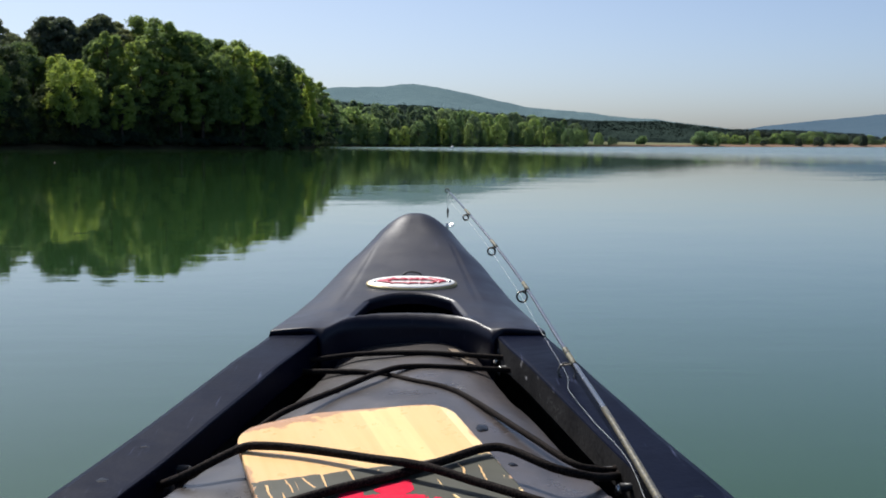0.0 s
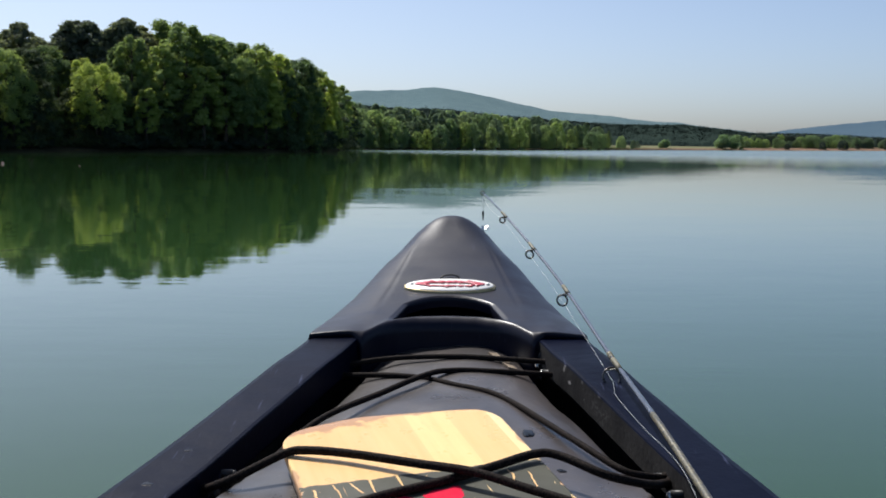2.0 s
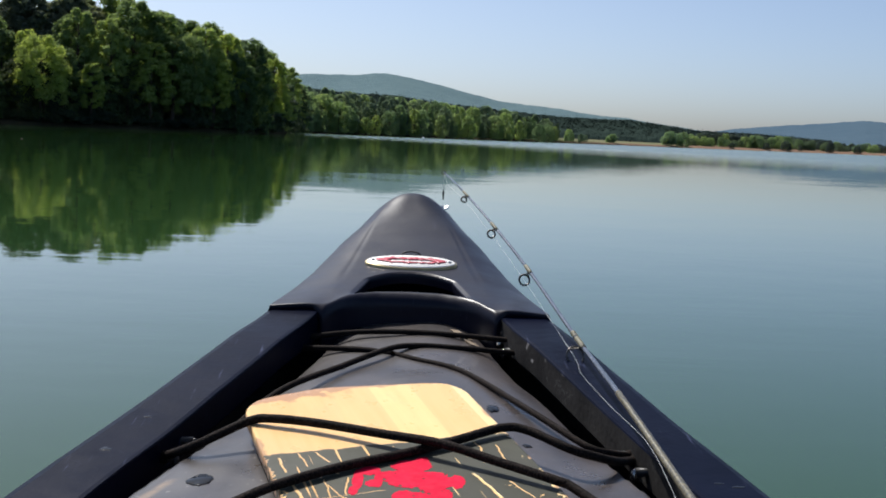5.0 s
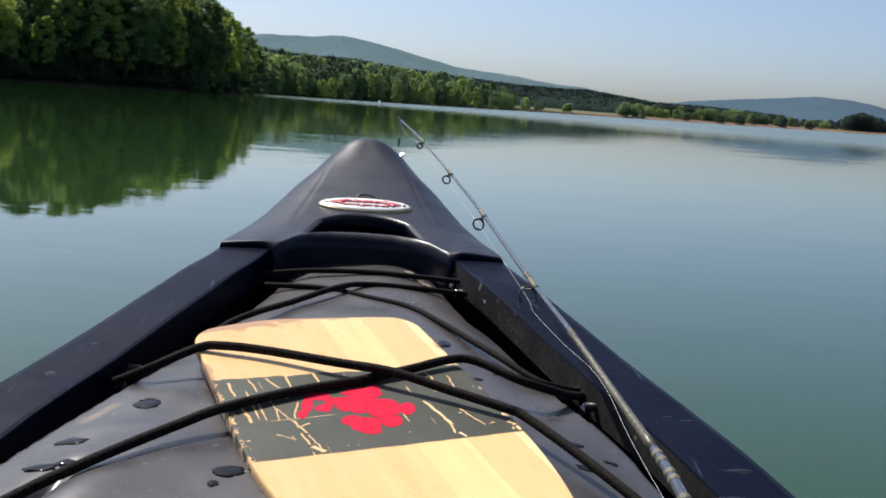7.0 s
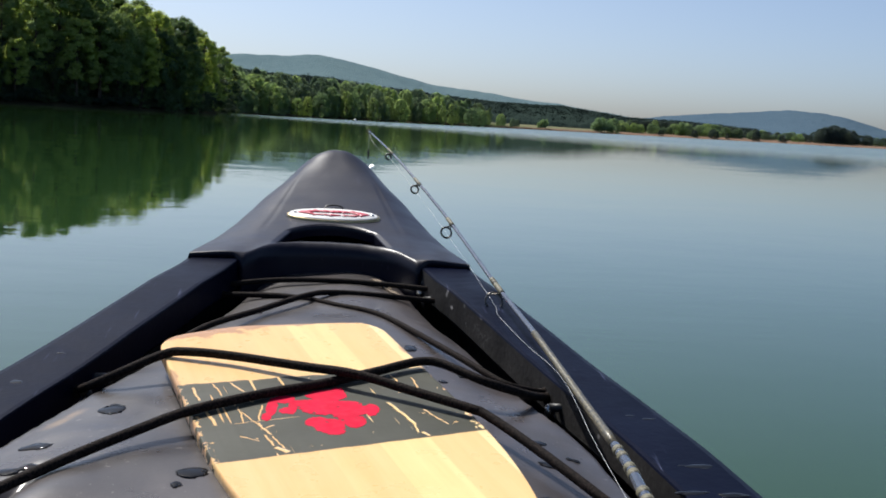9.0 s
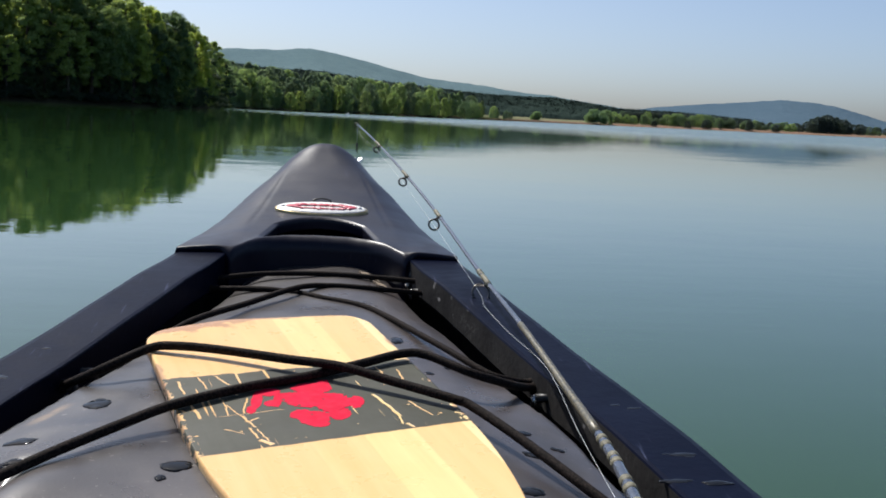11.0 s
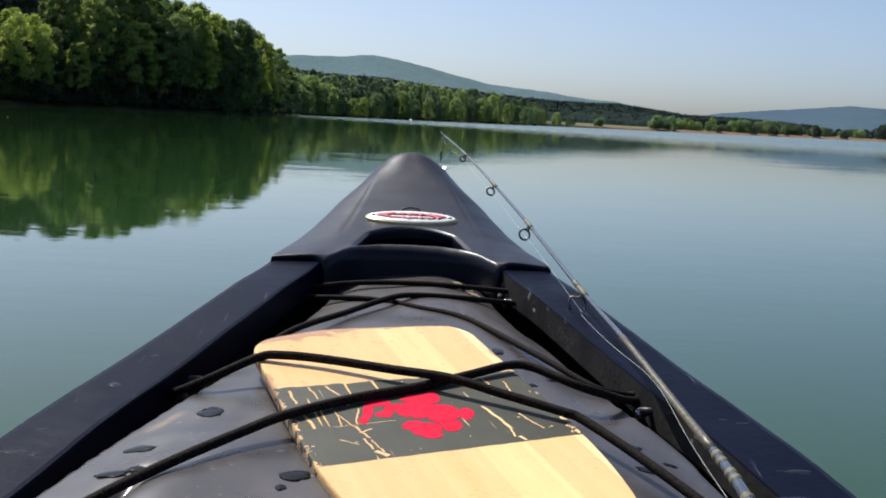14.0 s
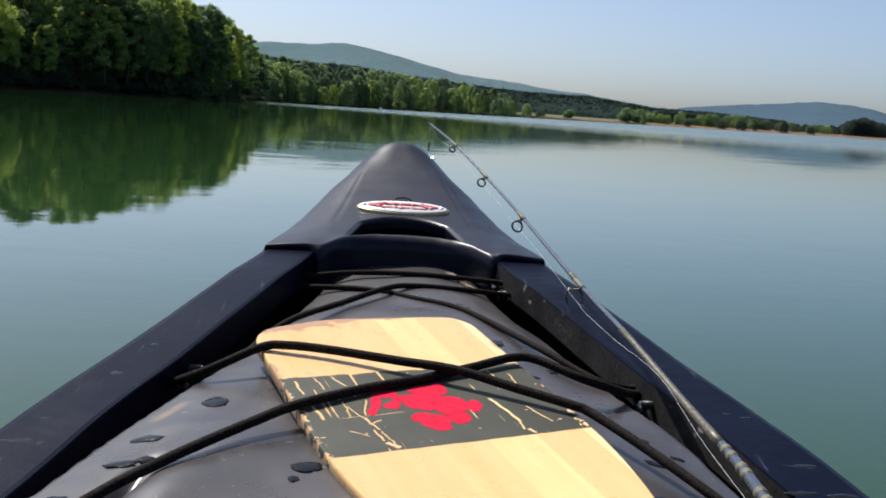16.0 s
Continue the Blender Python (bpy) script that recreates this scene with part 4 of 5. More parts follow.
# ---------------------------------------------------------------- fishing rod, line and lure

ROD = [(0.1922, 0.5277, 0.3677), (0.2008, 0.6717, 0.3782), (0.2037, 0.7389, 0.3811), (0.2028, 0.8445, 0.3869), (0.1903, 1.0024, 0.4090), (0.1741, 1.1682, 0.4309), (0.1449, 1.4280, 0.4755), (0.1113, 1.5988, 0.5162), (0.0775, 1.7345, 0.5520), (0.0501, 1.8913, 0.5765)]


def build_rod():
    rod = tagged(empty("fishing_rod"), "dark graphite spinning rod with ring guides over the bow", "fishing rod")
    pts = spline(ROD, 8)
    n = len(pts)
    rad = [0.0044 - 0.0032 * min(1, (i / (n - 1)) ** 0.8) for i in range(n)]
    part("blank", tube(pts, rad, 12), MAT_BLANK, rod, "glossy blue-grey tapered blank")
    part("cork_handle", tube([(0.16, 0.05, 0.33), (0.185, 0.30, 0.342), (0.200, 0.56, 0.358)], 0.0125, 14), MAT_CORK, rod)
    at = lerp_table([(p.y, i) for i, p in enumerate(pts)])

    def along(y):
        f = at(y)
        i = min(n - 2, int(f))
        return pts[i].lerp(pts[i + 1], f - i), (pts[i + 1] - pts[i]).normalized(), rad[i]
    for y, r, drop in ((1.163, 0.0094, 0.0130), (1.423, 0.0068, 0.013), (1.590, 0.0055, 0.0105), (1.727, 0.0042, 0.008)):
        p, d, k = along(y)
        ring = ring_mesh(r, 0.0013)
        bmesh.ops.transform(ring, matrix=Matrix.Translation(p + Vector((-0.35 * drop, 0, -drop))) @ pose(0, 0, 0, -20, 0, 15), verts=ring.verts)
        guide = part("guide", ring, MAT_DARK_METAL, rod, "dark metal ring guide")
        for s in (-1, 1):
            foot = [p + d * 0.012 * s, p + Vector((-0.1 * drop + s * 0.001, 0, -0.4 * drop)), p + Vector((-0.35 * drop + s * r * 0.75, 0, -drop + r * 0.7))]
            part("strut", tube(foot, 0.0009, 6), MAT_DARK_METAL, guide)
        part("thread_wrap", tube([p - d * 0.016, p - d * 0.005, p + d * 0.005, p + d * 0.016], k + 0.0004, 10), MAT_WRAP, rod, "gold thread wrapping")
    for y in (0.62, 0.632, 0.655, 0.668, 0.70, 0.712, 0.735, 0.748, 1.185, 1.193):
        p, d, k = along(y)
        part("thread_wrap", tube([p - d * 0.0035, p - d * 0.0028, p + d * 0.0028, p + d * 0.0035], [k, k + 0.0006, k + 0.0006, k], 12, False), MAT_WRAP, rod)
    inlay = [along(0.76 + 0.026 * q) for q in range(11)]
    part("inlay", tube([p for p, d, k in inlay], [k + 0.00015 for p, d, k in inlay], 14), MAT_INLAY, rod, "speckled inlay on the blank")
    tip = pts[-1]
    ring = ring_mesh(0.0032, 0.0009, 14, 6)
    bmesh.ops.transform(ring, matrix=Matrix.Translation(tip + Vector((-0.001, 0.003, 0.0))), verts=ring.verts)
    part("tip_top", ring, MAT_WRAP, rod)
    hang = tip + Vector((0.0, 0.004, -0.003))
    line_pts = [along(0.60)[0] + Vector((-0.012, 0, 0.004)), along(0.75)[0] + Vector((-0.016, 0, 0.004)), along(0.88)[0] + Vector((-0.012, 0, 0.010)), along(0.98)[0] + Vector((-0.019, 0, 0.004)), along(1.06)[0] + Vector((-0.024, 0, 0.003)), along(1.10)[0] + Vector((-0.017, 0, -0.002)), along(1.163)[0] + Vector((-0.007, 0, -0.012)),
                along(1.30)[0] + Vector((-0.012, 0, -0.004)), along(1.423)[0] + Vector((-0.005, 0, -0.013)), along(1.590)[0] + Vector((-0.004, 0, -0.0105)), along(1.727)[0] + Vector((-0.003, 0, -0.008)), along(1.81)[0] + Vector((-0.006, 0, -0.008)), hang]
    part("line", tube(spline(line_pts, 8), 0.00015, 5), MAT_LINE, rod, "thin clear fishing line")
    lure = tagged(empty("lure"), "small silver spinner lure hanging from the rod tip", "lure")
    part("leader", tube([hang, hang + Vector((0.0, 0, -0.030))], 0.0004, 5), MAT_LINE, lure)
    part("swivel", tube([hang + Vector((0, 0, -0.026)), hang + Vector((0, 0, -0.03)), hang + Vector((0, 0, -0.036)), hang + Vector((0, 0, -0.042))], [0.0009, 0.0020, 0.0014, 0.0008], 8), MAT_DARK_METAL, lure)
    blade = blob((0, 0, 0), 0.0048, 0.0018, 0.0066)
    bmesh.ops.transform(blade, matrix=Matrix.Translation(hang + Vector((0.006, -0.006, -0.054))) @ Vector((0, -1, 0)).rotation_difference(sun_dir + Vector((0, -1, 0.05))).to_matrix().to_4x4(), verts=blade.verts)
    part("spinner_blade", blade, MAT_LURE_WHITE, lure, "shiny silver blade")
    part("body", blob(hang + Vector((-0.001, 0, -0.058)), 0.0028, 0.0028, 0.0080), MAT_STEEL, lure)


build_rod()

# ---------------------------------------------------------------- drops and small puddles


def drop(x, y, rx, ry, top, seed=0, turn=0.0):
    """A flat, ragged pool of two or three drops run together, laid on the surface top(x, y)."""
    g = random.Random(seed)
    bm = bmesh.new()
    for q in range(3):
        reach = 0.0 if q == 0 else 0.75
        a = g.uniform(0, 2 * math.pi)
        cx, cy = x + math.cos(a) * rx * reach, y + math.sin(a) * ry * reach
        k = 1.0 if q == 0 else g.uniform(0.35, 0.6)
        piece = blob((0, 0, 0), rx * k, ry * k, 0.0010 - 0.0001 * q, 6, 20, 0.32, seed * 3.7 + q)
        for v in piece.verts:
            px = cx + v.co.x * math.cos(turn) - v.co.y * math.sin(turn)
            py = cy + v.co.x * math.sin(turn) + v.co.y * math.cos(turn)
            v.co = Vector((px, py, top(px, py) + v.co.z))
        me = bpy.data.meshes.new("piece")
        piece.to_mesh(me)
        piece.free()
        bm.from_mesh(me)
        bpy.data.meshes.remove(me)
    ob = part("water_drop", bm, MAT_DROP, None)
    tagged(ob, "flat ragged pool of water on black plastic", "water drop", "water drops")


for q, (x, y, rx, ry) in enumerate(((-0.152, 0.840, 0.011, 0.010), (-0.189, 0.766, 0.011, 0.006), (-0.198, 0.724, 0.010, 0.006), (-0.183, 0.730, 0.006, 0.005), (-0.079, 0.713, 0.010, 0.009), (-0.086, 0.695, 0.0035, 0.0045), (-0.228, 0.676, 0.010, 0.005),
                                    (0.158, 0.803, 0.006, 0.005), (0.177, 0.780, 0.003, 0.003), (0.182, 0.7785, 0.003, 0.003), (0.164, 0.758, 0.012, 0.006), (0.148, 0.694, 0.008, 0.007), (0.077, 1.026, 0.006, 0.010), (0.119, 0.968, 0.005, 0.006), (0.100, 0.941, 0.004, 0.004))):
    drop(x, y, rx, ry, bag_top, q)


def gunwale_top(x, y):
    return sheer(y) + 0.0004


for q, (x, y, rx, ry) in enumerate(((-0.239, 0.904, 0.007, 0.005), (-0.222, 0.977, 0.005, 0.003), (-0.233, 0.840, 0.005, 0.003), (-0.264, 0.810, 0.013, 0.004), (-0.274, 0.769, 0.014, 0.004), (-0.259, 0.765, 0.004, 0.004), (-0.272, 0.709, 0.009, 0.004),
                                    (0.243, 0.875, 0.009, 0.003), (0.257, 0.869, 0.009, 0.003), (0.222, 0.883, 0.005, 0.003), (0.240, 0.810, 0.005, 0.003), (0.271, 0.7805, 0.016, 0.005), (0.255, 0.736, 0.010, 0.005), (0.282, 0.735, 0.012, 0.004))):
    drop(x, y, rx, ry, gunwale_top, 40 + q, 0.12)

# ---------------------------------------------------------------- trees


def leaves(rng, centers, radii, per, size, flat=0.75, up=0.35):
    """Small pointed leaves spread over the shells of many clumps."""
    vs = []
    for c, r in zip(centers, radii):
        k = per
        d = rng.normal(size=(k, 3))
        d /= np.linalg.norm(d, axis=1, keepdims=True)
        d[:, 2] = np.where(d[:, 2] < -0.62, -d[:, 2], d[:, 2])
        pos = c + d * r * (0.50 + 0.75 * rng.random((k, 1)) ** 1.6) * np.array([1, 1, flat])
        nor = d + rng.normal(size=(k, 3)) * 0.38 + np.array([0, 0, up])
        nor /= np.linalg.norm(nor, axis=1, keepdims=True)
        a = np.cross(nor, rng.normal(size=(k, 3)))
        a /= np.linalg.norm(a, axis=1, keepdims=True) + 1e-9
        b = np.cross(nor, a)
        s = size * (0.6 + 0.8 * rng.random((k, 1)))
        vs.append(np.stack([pos - a * s, pos + a * s * 0.8 - b * s * 0.6, pos + a * s * 0.8 + b * s * 0.6], 1))
    v = np.concatenate(vs).reshape(-1, 3)
    f = np.arange(len(v)).reshape(-1, 3)
    return v, f


def limb_mesh(rng, height, top, base_r, targets):
    bm = tube([(0, 0, -0.4), (0.1, 0.05, height * 0.25), (rng.normal() * 0.15, rng.normal() * 0.15, height * 0.6), (rng.normal() * 0.2, rng.normal() * 0.2, top)], [base_r * 1.25, base_r * 0.85, base_r * 0.5, base_r * 0.15], 8)
    for c in targets:
        h0 = min(top * 0.9, max(height * 0.12, c[2] - 0.35 * math.hypot(c[0], c[1]) - height * 0.06))
        mid = (c[0] * 0.5, c[1] * 0.5, h0 + (c[2] - h0) * 0.65)
        piece = tube([(0, 0, h0), mid, tuple(c)], [base_r * 0.32, base_r * 0.2, base_r * 0.06], 5, False)
        me = bpy.data.meshes.new("limb")
        piece.to_mesh(me)
        piece.free()
        bm.from_mesh(me)
        bpy.data.meshes.remove(me)
    return bm


def broadleaf(name, seed, height, width, low, lobes, per, size, material, label, lean=0.0, fine=0.125):
    rng = np.random.default_rng(seed)
    c, r = [], []
    for i in range(lobes):
        t = ((i + rng.random()) / lobes) ** 0.9
        env = width * 0.5 * max(0.05, 1 - abs(t - 0.42) ** 2.3 / (0.42 ** 2.3 if t < 0.42 else 0.60 ** 2.3) * (0.45 if t < 0.42 else 0.92)) ** 0.6
        a = i * 2.399 + rng.normal() * 0.5
        k = env * (0.50 + 0.42 * math.sqrt(rng.random()))
        rad = width * (fine * (0.9 + 0.6 * rng.random())) * (1.1 - 0.35 * t)
        h = (low + (1 - low) * t) * height - rad * 0.75
        c.append((math.cos(a) * k + lean * h, math.sin(a) * k, h))
        r.append(rad)
    v, f = leaves(rng, np.array(c), r, per, size, 0.8, 0.55)
    tree = empty(name)
    order = rng.permutation(lobes)[:9]
    part("trunk", limb_mesh(rng, height, height * 0.86, 0.018 * height, [c[i] for i in order]), MAT_BARK, tree)
    part("crown", mesh_of("crown", v, f, False), material, tree)
    return tagged(tree, label, "tree")


def pine(name, seed, height, width, low, lobes, per, size, material, label):
    rng = np.random.default_rng(seed)
    c, r = [], []
    for i in range(lobes):
        t = (i + rng.random()) / lobes
        h = low + (1 - low) * t
        env = width * 0.5 * (0.62 + 0.38 * math.sin(min(1.0, t / 0.35) * math.pi / 2)) * (1.0 - 0.86 * max(0.0, (t - 0.3) / 0.7) ** 1.7) * (0.35 + 0.75 * rng.random())
        a = i * 2.4 + rng.random()
        rad = width * (0.065 + 0.075 * rng.random()) * (1.2 - 0.5 * t)
        c.append((math.cos(a) * env, math.sin(a) * env, (h + 0.03 * rng.normal() * (1 - t)) * height - rad * 0.7))
        r.append(rad)
    v, f = leaves(rng, np.array(c), r, per, size, 0.8, 0.45)
    tree = empty(name)
    part("trunk", limb_mesh(rng, height, height * 0.97, 0.014 * height, c[::4]), MAT_BARK, tree)
    part("crown", mesh_of("crown", v, f, False), material, tree)
    return tagged(tree, label, "tree")


def shrub(name, seed, height, width, lobes, per, size, material, label):
    rng = np.random.default_rng(seed)
    c, r = [], []
    for i in range(lobes):
        a, k = rng.random() * 2 * math.pi, width * 0.5 * math.sqrt(rng.random())
        c.append((math.cos(a) * k, math.sin(a) * k, height * (0.1 + 0.7 * rng.random() * (1 - 0.5 * (2 * k / width) ** 2))))
        r.append(width * (0.14 + 0.1 * rng.random()))
    v, f = leaves(rng, np.array(c), r, per, size)
    bush = empty(name)
    part("stems", limb_mesh(rng, height, height * 0.7, 0.02 * height, c[:7]), MAT_BARK, bush)
    part("crown", mesh_of("crown", v, f, False), material, bush)
    return tagged(bush, label, "shrub")


NEAR_KINDS = [
    broadleaf("tree", 1, 10, 6.4, 0.04, 92, 230, 0.120, MAT_LEAF, "tall green broadleaf tree on the lake bank", fine=0.105),
    broadleaf("tree", 2, 10, 4.9, 0.03, 84, 220, 0.112, MAT_LEAF, "slender green broadleaf tree on the lake bank", fine=0.105),
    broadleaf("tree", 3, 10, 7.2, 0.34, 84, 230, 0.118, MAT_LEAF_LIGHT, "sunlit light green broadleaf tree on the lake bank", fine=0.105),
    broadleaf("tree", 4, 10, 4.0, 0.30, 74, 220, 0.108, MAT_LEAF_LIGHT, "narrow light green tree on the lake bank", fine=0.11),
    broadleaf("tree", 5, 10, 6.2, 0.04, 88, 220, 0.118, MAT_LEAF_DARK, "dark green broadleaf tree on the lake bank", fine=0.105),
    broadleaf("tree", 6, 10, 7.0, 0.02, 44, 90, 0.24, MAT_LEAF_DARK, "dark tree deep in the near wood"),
]
PINE_KINDS = [
    pine("pine_tree", 11, 10, 4.4, 0.34, 120, 170, 0.105, MAT_NEEDLE, "dark green pine rising behind the bank trees"),
    pine("pine_tree", 12, 10, 5.2, 0.42, 116, 170, 0.105, MAT_NEEDLE, "dark spreading pine rising behind the bank trees"),
]
SHRUB_KINDS = [
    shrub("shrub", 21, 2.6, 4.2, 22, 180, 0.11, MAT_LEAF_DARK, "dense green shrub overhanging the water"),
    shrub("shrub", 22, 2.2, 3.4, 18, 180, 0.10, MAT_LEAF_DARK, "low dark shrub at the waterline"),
]
# far trees; their haze lies in the leaf colours
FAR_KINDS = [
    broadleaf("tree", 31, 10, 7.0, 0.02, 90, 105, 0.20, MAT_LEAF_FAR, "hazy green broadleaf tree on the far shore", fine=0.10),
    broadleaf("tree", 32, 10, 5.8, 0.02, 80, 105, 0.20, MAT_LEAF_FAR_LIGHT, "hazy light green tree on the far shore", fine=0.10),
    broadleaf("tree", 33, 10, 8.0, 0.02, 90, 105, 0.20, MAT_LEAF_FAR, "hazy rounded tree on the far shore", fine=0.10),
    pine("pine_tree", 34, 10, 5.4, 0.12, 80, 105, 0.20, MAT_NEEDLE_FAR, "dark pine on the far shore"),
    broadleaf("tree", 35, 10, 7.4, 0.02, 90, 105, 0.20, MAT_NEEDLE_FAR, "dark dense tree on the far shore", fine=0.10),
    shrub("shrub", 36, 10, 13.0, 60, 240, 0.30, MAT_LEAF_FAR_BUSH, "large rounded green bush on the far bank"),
    broadleaf("tree", 37, 10, 7.8, 0.02, 90, 105, 0.20, MAT_LEAF_FAR_DARK, "dark blue-green tree on the far eastern bank", fine=0.10),
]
PATTERNS = NEAR_KINDS + PINE_KINDS + SHRUB_KINDS + FAR_KINDS

rng = random.Random(7)
first_use = {}


def plant(kind, az, r, height, unit=10.0, wide=1.0, group=""):
    """Stands a tree of that height on the land."""
    z = land_height(az, r - SHORE(az))
    k = height / unit
    m = Matrix.Translation(at_bearing(az, r, z - 0.05)) @ pose(0, 0, 0, 0, 0, rng.uniform(0, 360)) @ Matrix.Diagonal((k * wide, k * wide, k, 1))
    if kind.name not in first_use:
        first_use[kind.name] = True
        kind.matrix_basis = m
        ob = kind
    else:
        saved = kind.scale.copy()
        kind.scale = (1, 1, 1)
        ob = copy_thing(kind, m)
        kind.scale = saved
    if group:
        ob["group"] = group
    return ob


# skyline of the near wood: bearing, elevation in degrees
NEAR_SKY = lerp_table([(5.75, 1.7), (5.9, 2.7), (6.2, 3.4), (6.75, 3.83), (7.8, 4.32), (9.2, 4.65), (10, 4.92), (11.1, 5.05), (11.9, 5.45), (13.3, 5.58), (13.9, 5.84), (16.2, 5.81), (18, 5.78), (19.6, 5.36), (20.9, 5.54), (21.4, 5.45), (22.9, 4.83), (24, 4.88), (24.6, 5.3), (30, 5.2)])
az = 6.05
i = 0
while az < 29:
    d = SHORE(az)
    top = NEAR_SKY(az)

    def tall(r, share, lift=0.6):
        return max(3.0, r * math.tan(radians(top * share * 1.05)) - lift)
    # front row; kind 4 has the wood's shade in its leaf colour
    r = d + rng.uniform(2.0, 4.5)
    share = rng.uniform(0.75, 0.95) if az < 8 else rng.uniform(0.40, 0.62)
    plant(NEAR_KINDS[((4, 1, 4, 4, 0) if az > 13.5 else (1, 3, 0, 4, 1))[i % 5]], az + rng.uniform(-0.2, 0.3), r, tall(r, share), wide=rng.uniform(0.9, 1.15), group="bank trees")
    # middle row
    r = d + rng.uniform(7, 12)
    share = rng.uniform(0.84, 0.98) if az < 13.5 else rng.uniform(0.58, 0.86)
    plant(NEAR_KINDS[((1, 0, 3, 1, 0) if az > 14 else (3, 1, 3, 0, 3))[i % 5]], az + 0.5 + rng.uniform(-0.2, 0.3), r, tall(r, share), wide=rng.uniform(0.85, 1.05), group="bank trees")
    # back row
    r = d + rng.uniform(16, 22)
    kind = PINE_KINDS[i % 2] if az > 14.5 else NEAR_KINDS[(3, 0, 1)[i % 3]]
    plant(kind, az + 0.3 + rng.uniform(-0.3, 0.3), r, tall(r, rng.uniform(0.97, 1.04) if az < 14.5 else (1.03, 0.95, 1.0, 1.02, 0.92)[i % 5], 0.9), wide=rng.uniform(0.95, 1.25), group="bank trees")
    if az > 13:
        r += 5
        plant(PINE_KINDS[(i + 1) % 2], az + 0.7 + rng.uniform(-0.2, 0.2), r, tall(r, rng.uniform(0.86, 0.99), 0.9), wide=rng.uniform(0.95, 1.3), group="bank trees")
    # undergrowth that closes the wood, its shade painted into the leaves
    r = d + rng.uniform(26, 32)
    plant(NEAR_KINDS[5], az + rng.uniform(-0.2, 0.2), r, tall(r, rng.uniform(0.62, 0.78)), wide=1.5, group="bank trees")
    az += rng.uniform(0.8, 1.1)
    i += 1
az = 5.95
while az < 29:
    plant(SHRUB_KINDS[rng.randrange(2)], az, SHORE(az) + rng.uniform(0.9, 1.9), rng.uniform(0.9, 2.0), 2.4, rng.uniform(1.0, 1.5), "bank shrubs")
    az += rng.uniform(0.7, 1.2)

# crowns standing out of the wood's front; kinds 2 and 3 have painted sunlight
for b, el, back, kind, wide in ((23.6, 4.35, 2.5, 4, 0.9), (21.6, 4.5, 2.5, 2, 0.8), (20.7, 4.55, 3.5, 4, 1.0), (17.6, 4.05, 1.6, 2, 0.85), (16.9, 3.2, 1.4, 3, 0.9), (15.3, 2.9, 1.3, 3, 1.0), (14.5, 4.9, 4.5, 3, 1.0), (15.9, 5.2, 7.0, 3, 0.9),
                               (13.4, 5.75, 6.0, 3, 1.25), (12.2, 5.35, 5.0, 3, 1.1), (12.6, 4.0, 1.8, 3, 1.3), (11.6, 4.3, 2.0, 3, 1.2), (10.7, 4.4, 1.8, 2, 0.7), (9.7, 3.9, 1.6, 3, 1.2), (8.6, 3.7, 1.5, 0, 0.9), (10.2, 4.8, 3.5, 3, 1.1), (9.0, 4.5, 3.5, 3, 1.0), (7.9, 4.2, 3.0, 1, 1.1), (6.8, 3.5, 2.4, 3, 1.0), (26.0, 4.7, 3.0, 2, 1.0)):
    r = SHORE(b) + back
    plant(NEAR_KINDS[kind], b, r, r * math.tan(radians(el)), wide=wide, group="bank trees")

# thicket under the wood's far side
b = 6.3
while b < 29:
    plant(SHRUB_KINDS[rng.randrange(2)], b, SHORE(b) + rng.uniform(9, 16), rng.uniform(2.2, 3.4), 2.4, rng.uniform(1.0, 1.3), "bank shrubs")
    b += rng.uniform(0.6, 1.0)

# trees along the back of the point
for r in (178, 190, 200, 212, 240, 270, 300):
    plant(NEAR_KINDS[int(r) % 5], 6.2 + rng.uniform(0, 0.25), r, r * math.tan(radians(2.3)) * rng.uniform(0.8, 1.0), group="bank trees")
    plant(SHRUB_KINDS[int(r) % 2], 6.08, r - 4, 2.6, 2.4, 1.4, "bank shrubs")

# far shore
FAR_SKY = lerp_table([(-8.7, 0.36), (-8.2, 0.56), (-7.5, 0.75), (-6.85, 1.05), (-6, 1.26), (-5.1, 1.40), (-4.2, 1.50), (-3.5, 1.66), (-2.2, 1.66), (-0.5, 1.78), (0.9, 1.96), (2.6, 1.99), (3.4, 2.05), (4.3, 2.16), (5.8, 2.34), (9, 2.4)])
az = -8.3
while az < 8:
    d = SHORE(min(az, 5.6))
    for row, (back, lo, hi) in enumerate(((3, 0.42, 0.86), (11, 0.70, 0.98), (24, 0.90, 1.03))):
        b = min(az + rng.uniform(-0.3, 0.3), 5.6)
        r = d + back + rng.uniform(-1.5, 3)
        h = r * math.tan(radians(FAR_SKY(b) * rng.uniform(lo, hi))) - 0.4
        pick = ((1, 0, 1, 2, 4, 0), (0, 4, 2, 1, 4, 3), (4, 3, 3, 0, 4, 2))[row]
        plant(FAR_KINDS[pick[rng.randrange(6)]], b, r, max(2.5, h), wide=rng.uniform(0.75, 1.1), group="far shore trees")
    az += rng.uniform(0.36, 0.62)
for b, r_add, el, kind, wide in ((-9.85, 14, 0.50, 5, 0.8), (-12.75, 6, 0.80, 5, 0.95), (-13.3, 8, 0.7, 0, 1.4)):
    r = SHORE(b) + r_add
    plant(FAR_KINDS[kind], b, r, r * math.tan(radians(el)), wide=wide, group="far shore trees")
RIGHT_SKY = lerp_table([(-34, 0.6), (-26, 0.55), (-24.9, 0.7), (-24, 1.0), (-23.2, 1.05), (-22.5, 0.62), (-21, 0.6), (-19.5, 0.72), (-17, 0.84), (-15, 0.82), (-13.4, 0.8)])
b = -13.6
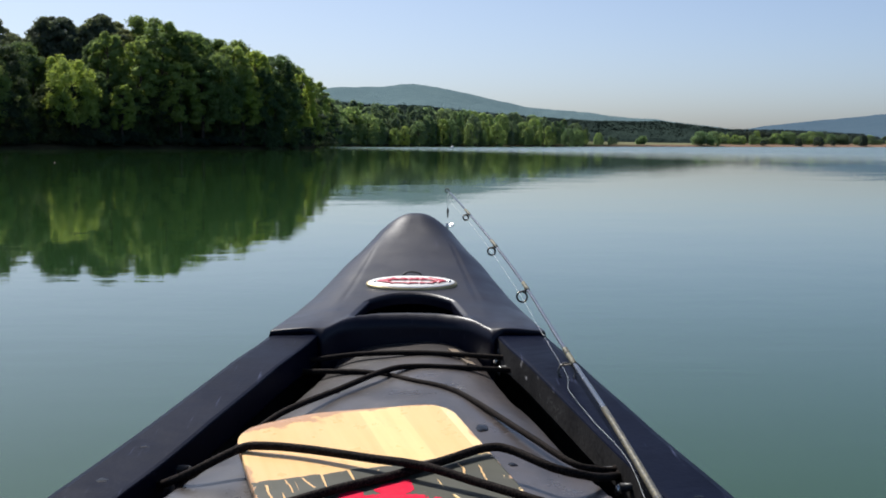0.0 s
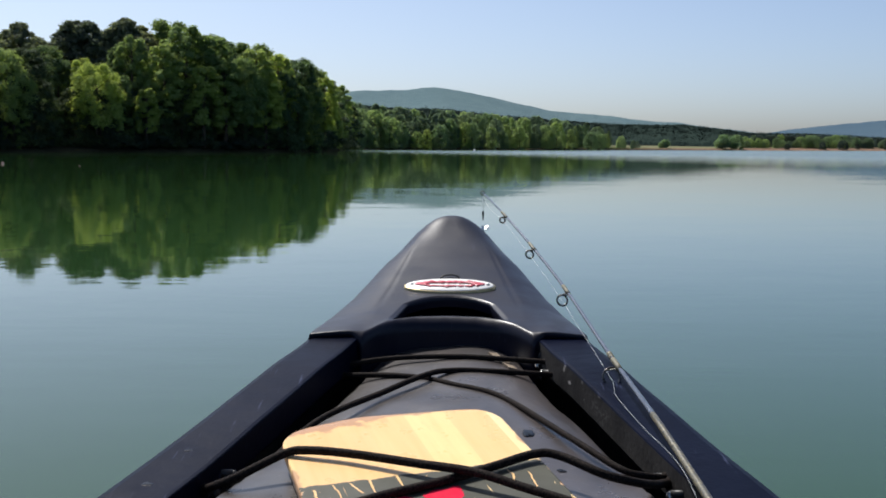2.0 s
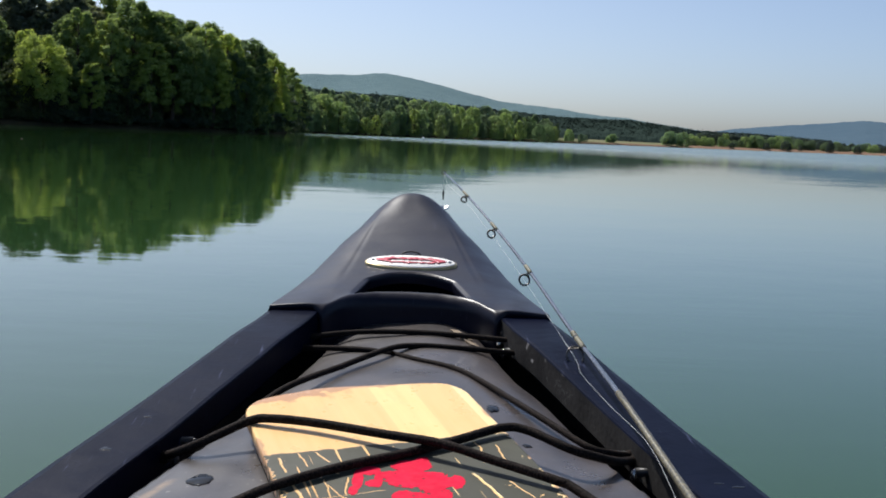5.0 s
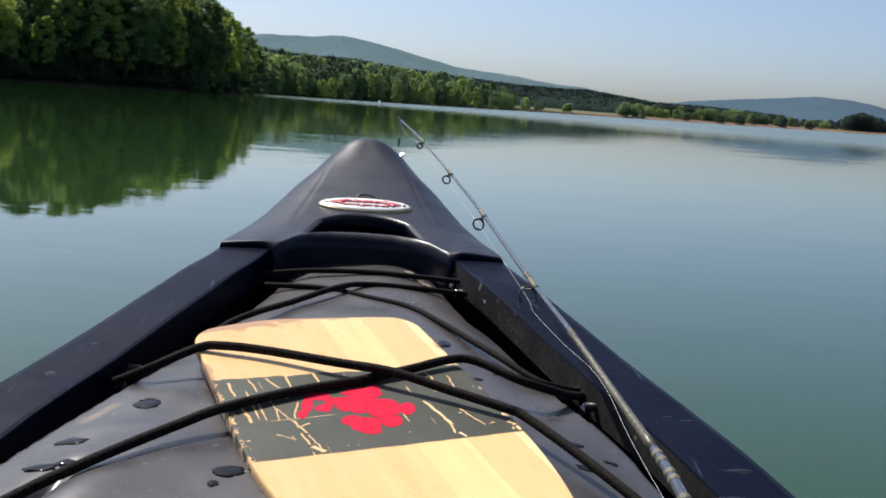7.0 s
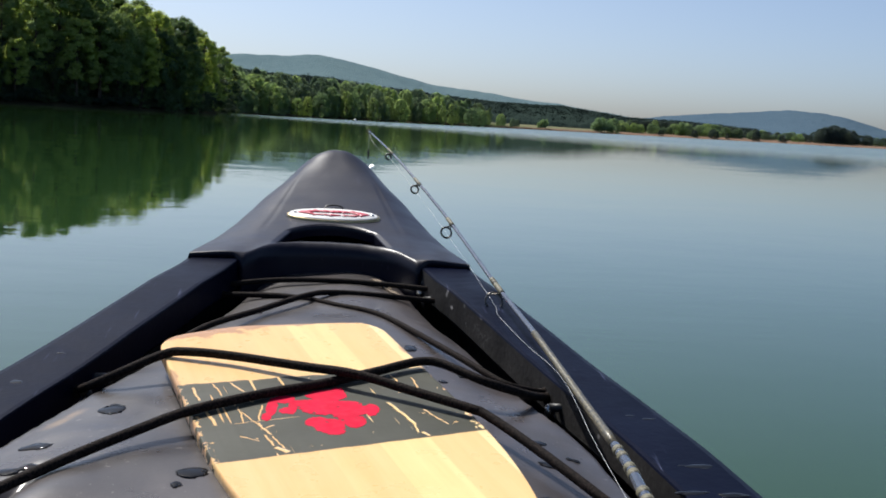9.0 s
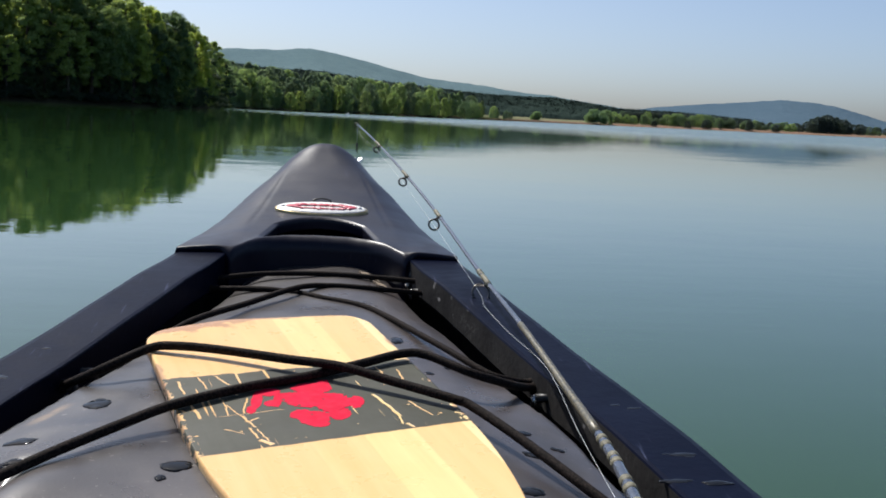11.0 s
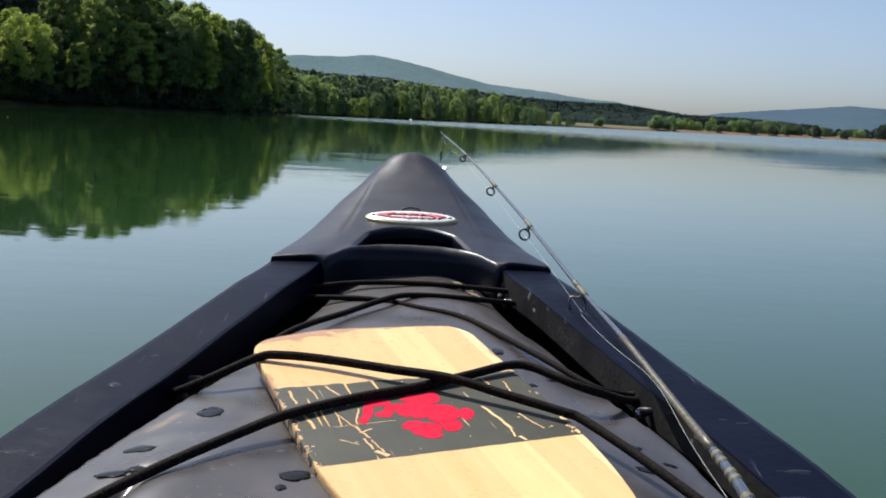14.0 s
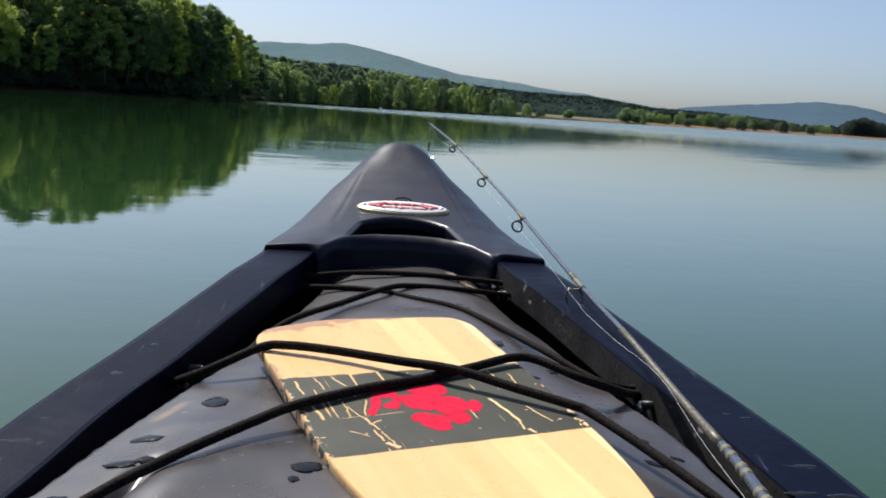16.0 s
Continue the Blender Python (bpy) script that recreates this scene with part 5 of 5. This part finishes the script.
while b > -32:
    for back in (22, 44):
        r = SHORE(b) + back + rng.uniform(0, 8)
        el = RIGHT_SKY(b) * (rng.uniform(0.6, 0.9) if back == 22 else rng.uniform(0.85, 1.0))
        dark = -25.2 < b < -22.6 or (back == 44 and rng.random() < 0.5)
        h = r * math.tan(radians(el)) - 0.5 - land_height(b, r - SHORE(b))
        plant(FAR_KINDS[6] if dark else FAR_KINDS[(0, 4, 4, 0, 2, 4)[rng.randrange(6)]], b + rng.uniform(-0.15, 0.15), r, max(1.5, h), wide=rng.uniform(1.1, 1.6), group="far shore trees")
    b -= rng.uniform(0.2, 0.36)
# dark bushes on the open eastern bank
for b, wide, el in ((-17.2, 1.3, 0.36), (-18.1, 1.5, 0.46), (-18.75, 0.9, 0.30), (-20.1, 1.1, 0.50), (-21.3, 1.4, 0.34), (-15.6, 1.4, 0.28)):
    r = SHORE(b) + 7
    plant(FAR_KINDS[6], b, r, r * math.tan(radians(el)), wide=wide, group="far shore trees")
for ob in PATTERNS:
    if ob.name not in first_use:
        for child in list(ob.children):
            bpy.data.objects.remove(child)
        bpy.data.objects.remove(ob)


def build_pine_belt():
    """The dark belt of pines behind the far meadow, too small to tell apart."""
    g = np.random.default_rng(5)
    top = lerp_table([(-20, 0.6), (-17, 0.78), (-13.9, 0.86), (-13.1, 0.97), (-11.9, 1.12), (-10.4, 1.27), (-9, 1.24), (-7.8, 1.27), (-6.5, 1.34), (-5, 1.46), (-2.8, 1.64), (-1.5, 1.75), (-0.2, 1.90), (0.9, 2.06), (2.8, 2.06), (5.5, 2.2)])
    c, r = [], []
    for q in range(7000):
        a = g.uniform(-20, 5.4)
        t = g.random() ** 0.5
        dist = 735 + 65 * t
        h = dist * math.tan(radians(top(a))) * (0.95 * t ** 0.5 + 0.04 * g.random() ** 2)
        p = at_bearing(a, dist, h - 0.8)
        c.append((p.x, p.y, p.z))
        r.append(0.9 + 0.9 * g.random())
    v, f = leaves(g, np.array(c), r, 16, 0.5, 1.0, 1.2)
    bearings = np.arange(-20, 5.4, 0.05)
    sheet = []
    for t in range(12):
        for a in bearings:
            d = 735 + 65 * t / 11
            p = at_bearing(a, d)
            z = d * math.tan(radians(top(a))) * 0.96 * (t / 11) ** 0.5 + 1.1 * noise.noise(p * 0.16) + 0.6 * noise.noise(p * 0.5)
            sheet.append((p.x, p.y, z))
    base = len(v)
    v = np.concatenate([v, np.array(sheet)])
    f = [tuple(q) for q in f] + [tuple(base + i for i in q) for q in grid_faces(12, len(bearings))]
    ob = new("pine_belt", mesh_of("pine_belt", v, f, False))
    ob.data.materials.append(MAT_BELT)
    tagged(ob, "dark belt of pine wood behind the far bank", "woods", kind="stuff")


build_pine_belt()


def build_hill(name, table, dist, depth, material, label, rough, seed):
    top = smooth_table(table, 0.35)
    lo, hi = table[0][0], table[-1][0]
    bearings = np.arange(lo, hi, 0.08)
    rows = 26
    verts = []
    for j in range(rows):
        t = j / (rows - 1)
        for a in bearings:
            r = dist - depth * (1 - t)
            crest = dist * math.tan(radians(max(0.02, top(a))))
            p = at_bearing(a, r)
            z = crest * (t ** 1.4)
            z += rough * (noise.noise(Vector((p.x * 0.03 + seed, p.y * 0.03, 0))) + 0.6 * noise.noise(Vector((p.x * 0.1, p.y * 0.1 + seed, 2)))) * (0.3 + 0.7 * t)
            verts.append((p.x, p.y, z))
    n = len(bearings)
    for a in bearings:
        p = at_bearing(a, dist + depth)
        verts.append((p.x, p.y, 0))
    ob = new(name, mesh_of(name, verts, grid_faces(rows + 1, n)))
    ob.data.materials.append(material)
    tagged(ob, label, "hill", kind="structure")


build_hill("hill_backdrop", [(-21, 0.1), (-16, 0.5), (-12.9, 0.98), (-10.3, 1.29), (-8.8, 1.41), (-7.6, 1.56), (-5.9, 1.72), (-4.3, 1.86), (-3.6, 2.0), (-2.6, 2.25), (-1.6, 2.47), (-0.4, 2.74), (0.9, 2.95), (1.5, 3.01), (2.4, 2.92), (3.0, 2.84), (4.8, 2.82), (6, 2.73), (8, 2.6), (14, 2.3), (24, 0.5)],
           1900, 800, MAT_HILL, "long wooded hill, coloured blue-green for haze", 1.3, 1.0)
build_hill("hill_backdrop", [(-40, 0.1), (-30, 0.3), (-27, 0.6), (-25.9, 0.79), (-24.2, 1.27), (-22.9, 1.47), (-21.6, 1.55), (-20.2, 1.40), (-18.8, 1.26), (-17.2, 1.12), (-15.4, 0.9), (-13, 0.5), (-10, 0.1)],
           3000, 900, MAT_HILL_FAR, "distant wooded hill, coloured blue for haze", 1.6, 9.0)


def floating_buoy(az, r, size, material=MAT_FLOAT):
    p = at_bearing(az, r)
    b = tagged(empty("float", Matrix.Translation(p)), "small pale float on the calm water", "float")
    part("ball", blob((0, 0, size * 0.25), size, size, size * 0.9), material, b)
    part("cap", blob((0, 0, size * 1.1), size * 0.3, size * 0.3, size * 0.35), material, b)


def dead_twig(az, r):
    """A bare forked twig that stands out of the water."""
    twig = tagged(empty("twig", Matrix.Translation(at_bearing(az, r, -0.1))), "bare brown twig standing out of the water", "branch")
    part("stem", tube([(0, 0, 0), (0.02, 0, 0.15), (0.09, 0, 0.30)], [0.014, 0.011, 0.006], 7), MAT_BARK, twig)
    part("side_twig", tube([(0.02, 0, 0.15), (-0.05, 0.02, 0.24), (-0.12, 0.03, 0.25)], [0.009, 0.007, 0.004], 7), MAT_BARK, twig)


dead_twig(20.55, 47)
floating_buoy(21.8, 46, 0.06)
floating_buoy(18.4, 41, 0.022)
floating_buoy(-0.6, 250, 0.35, MAT_BADGE_WHITE)
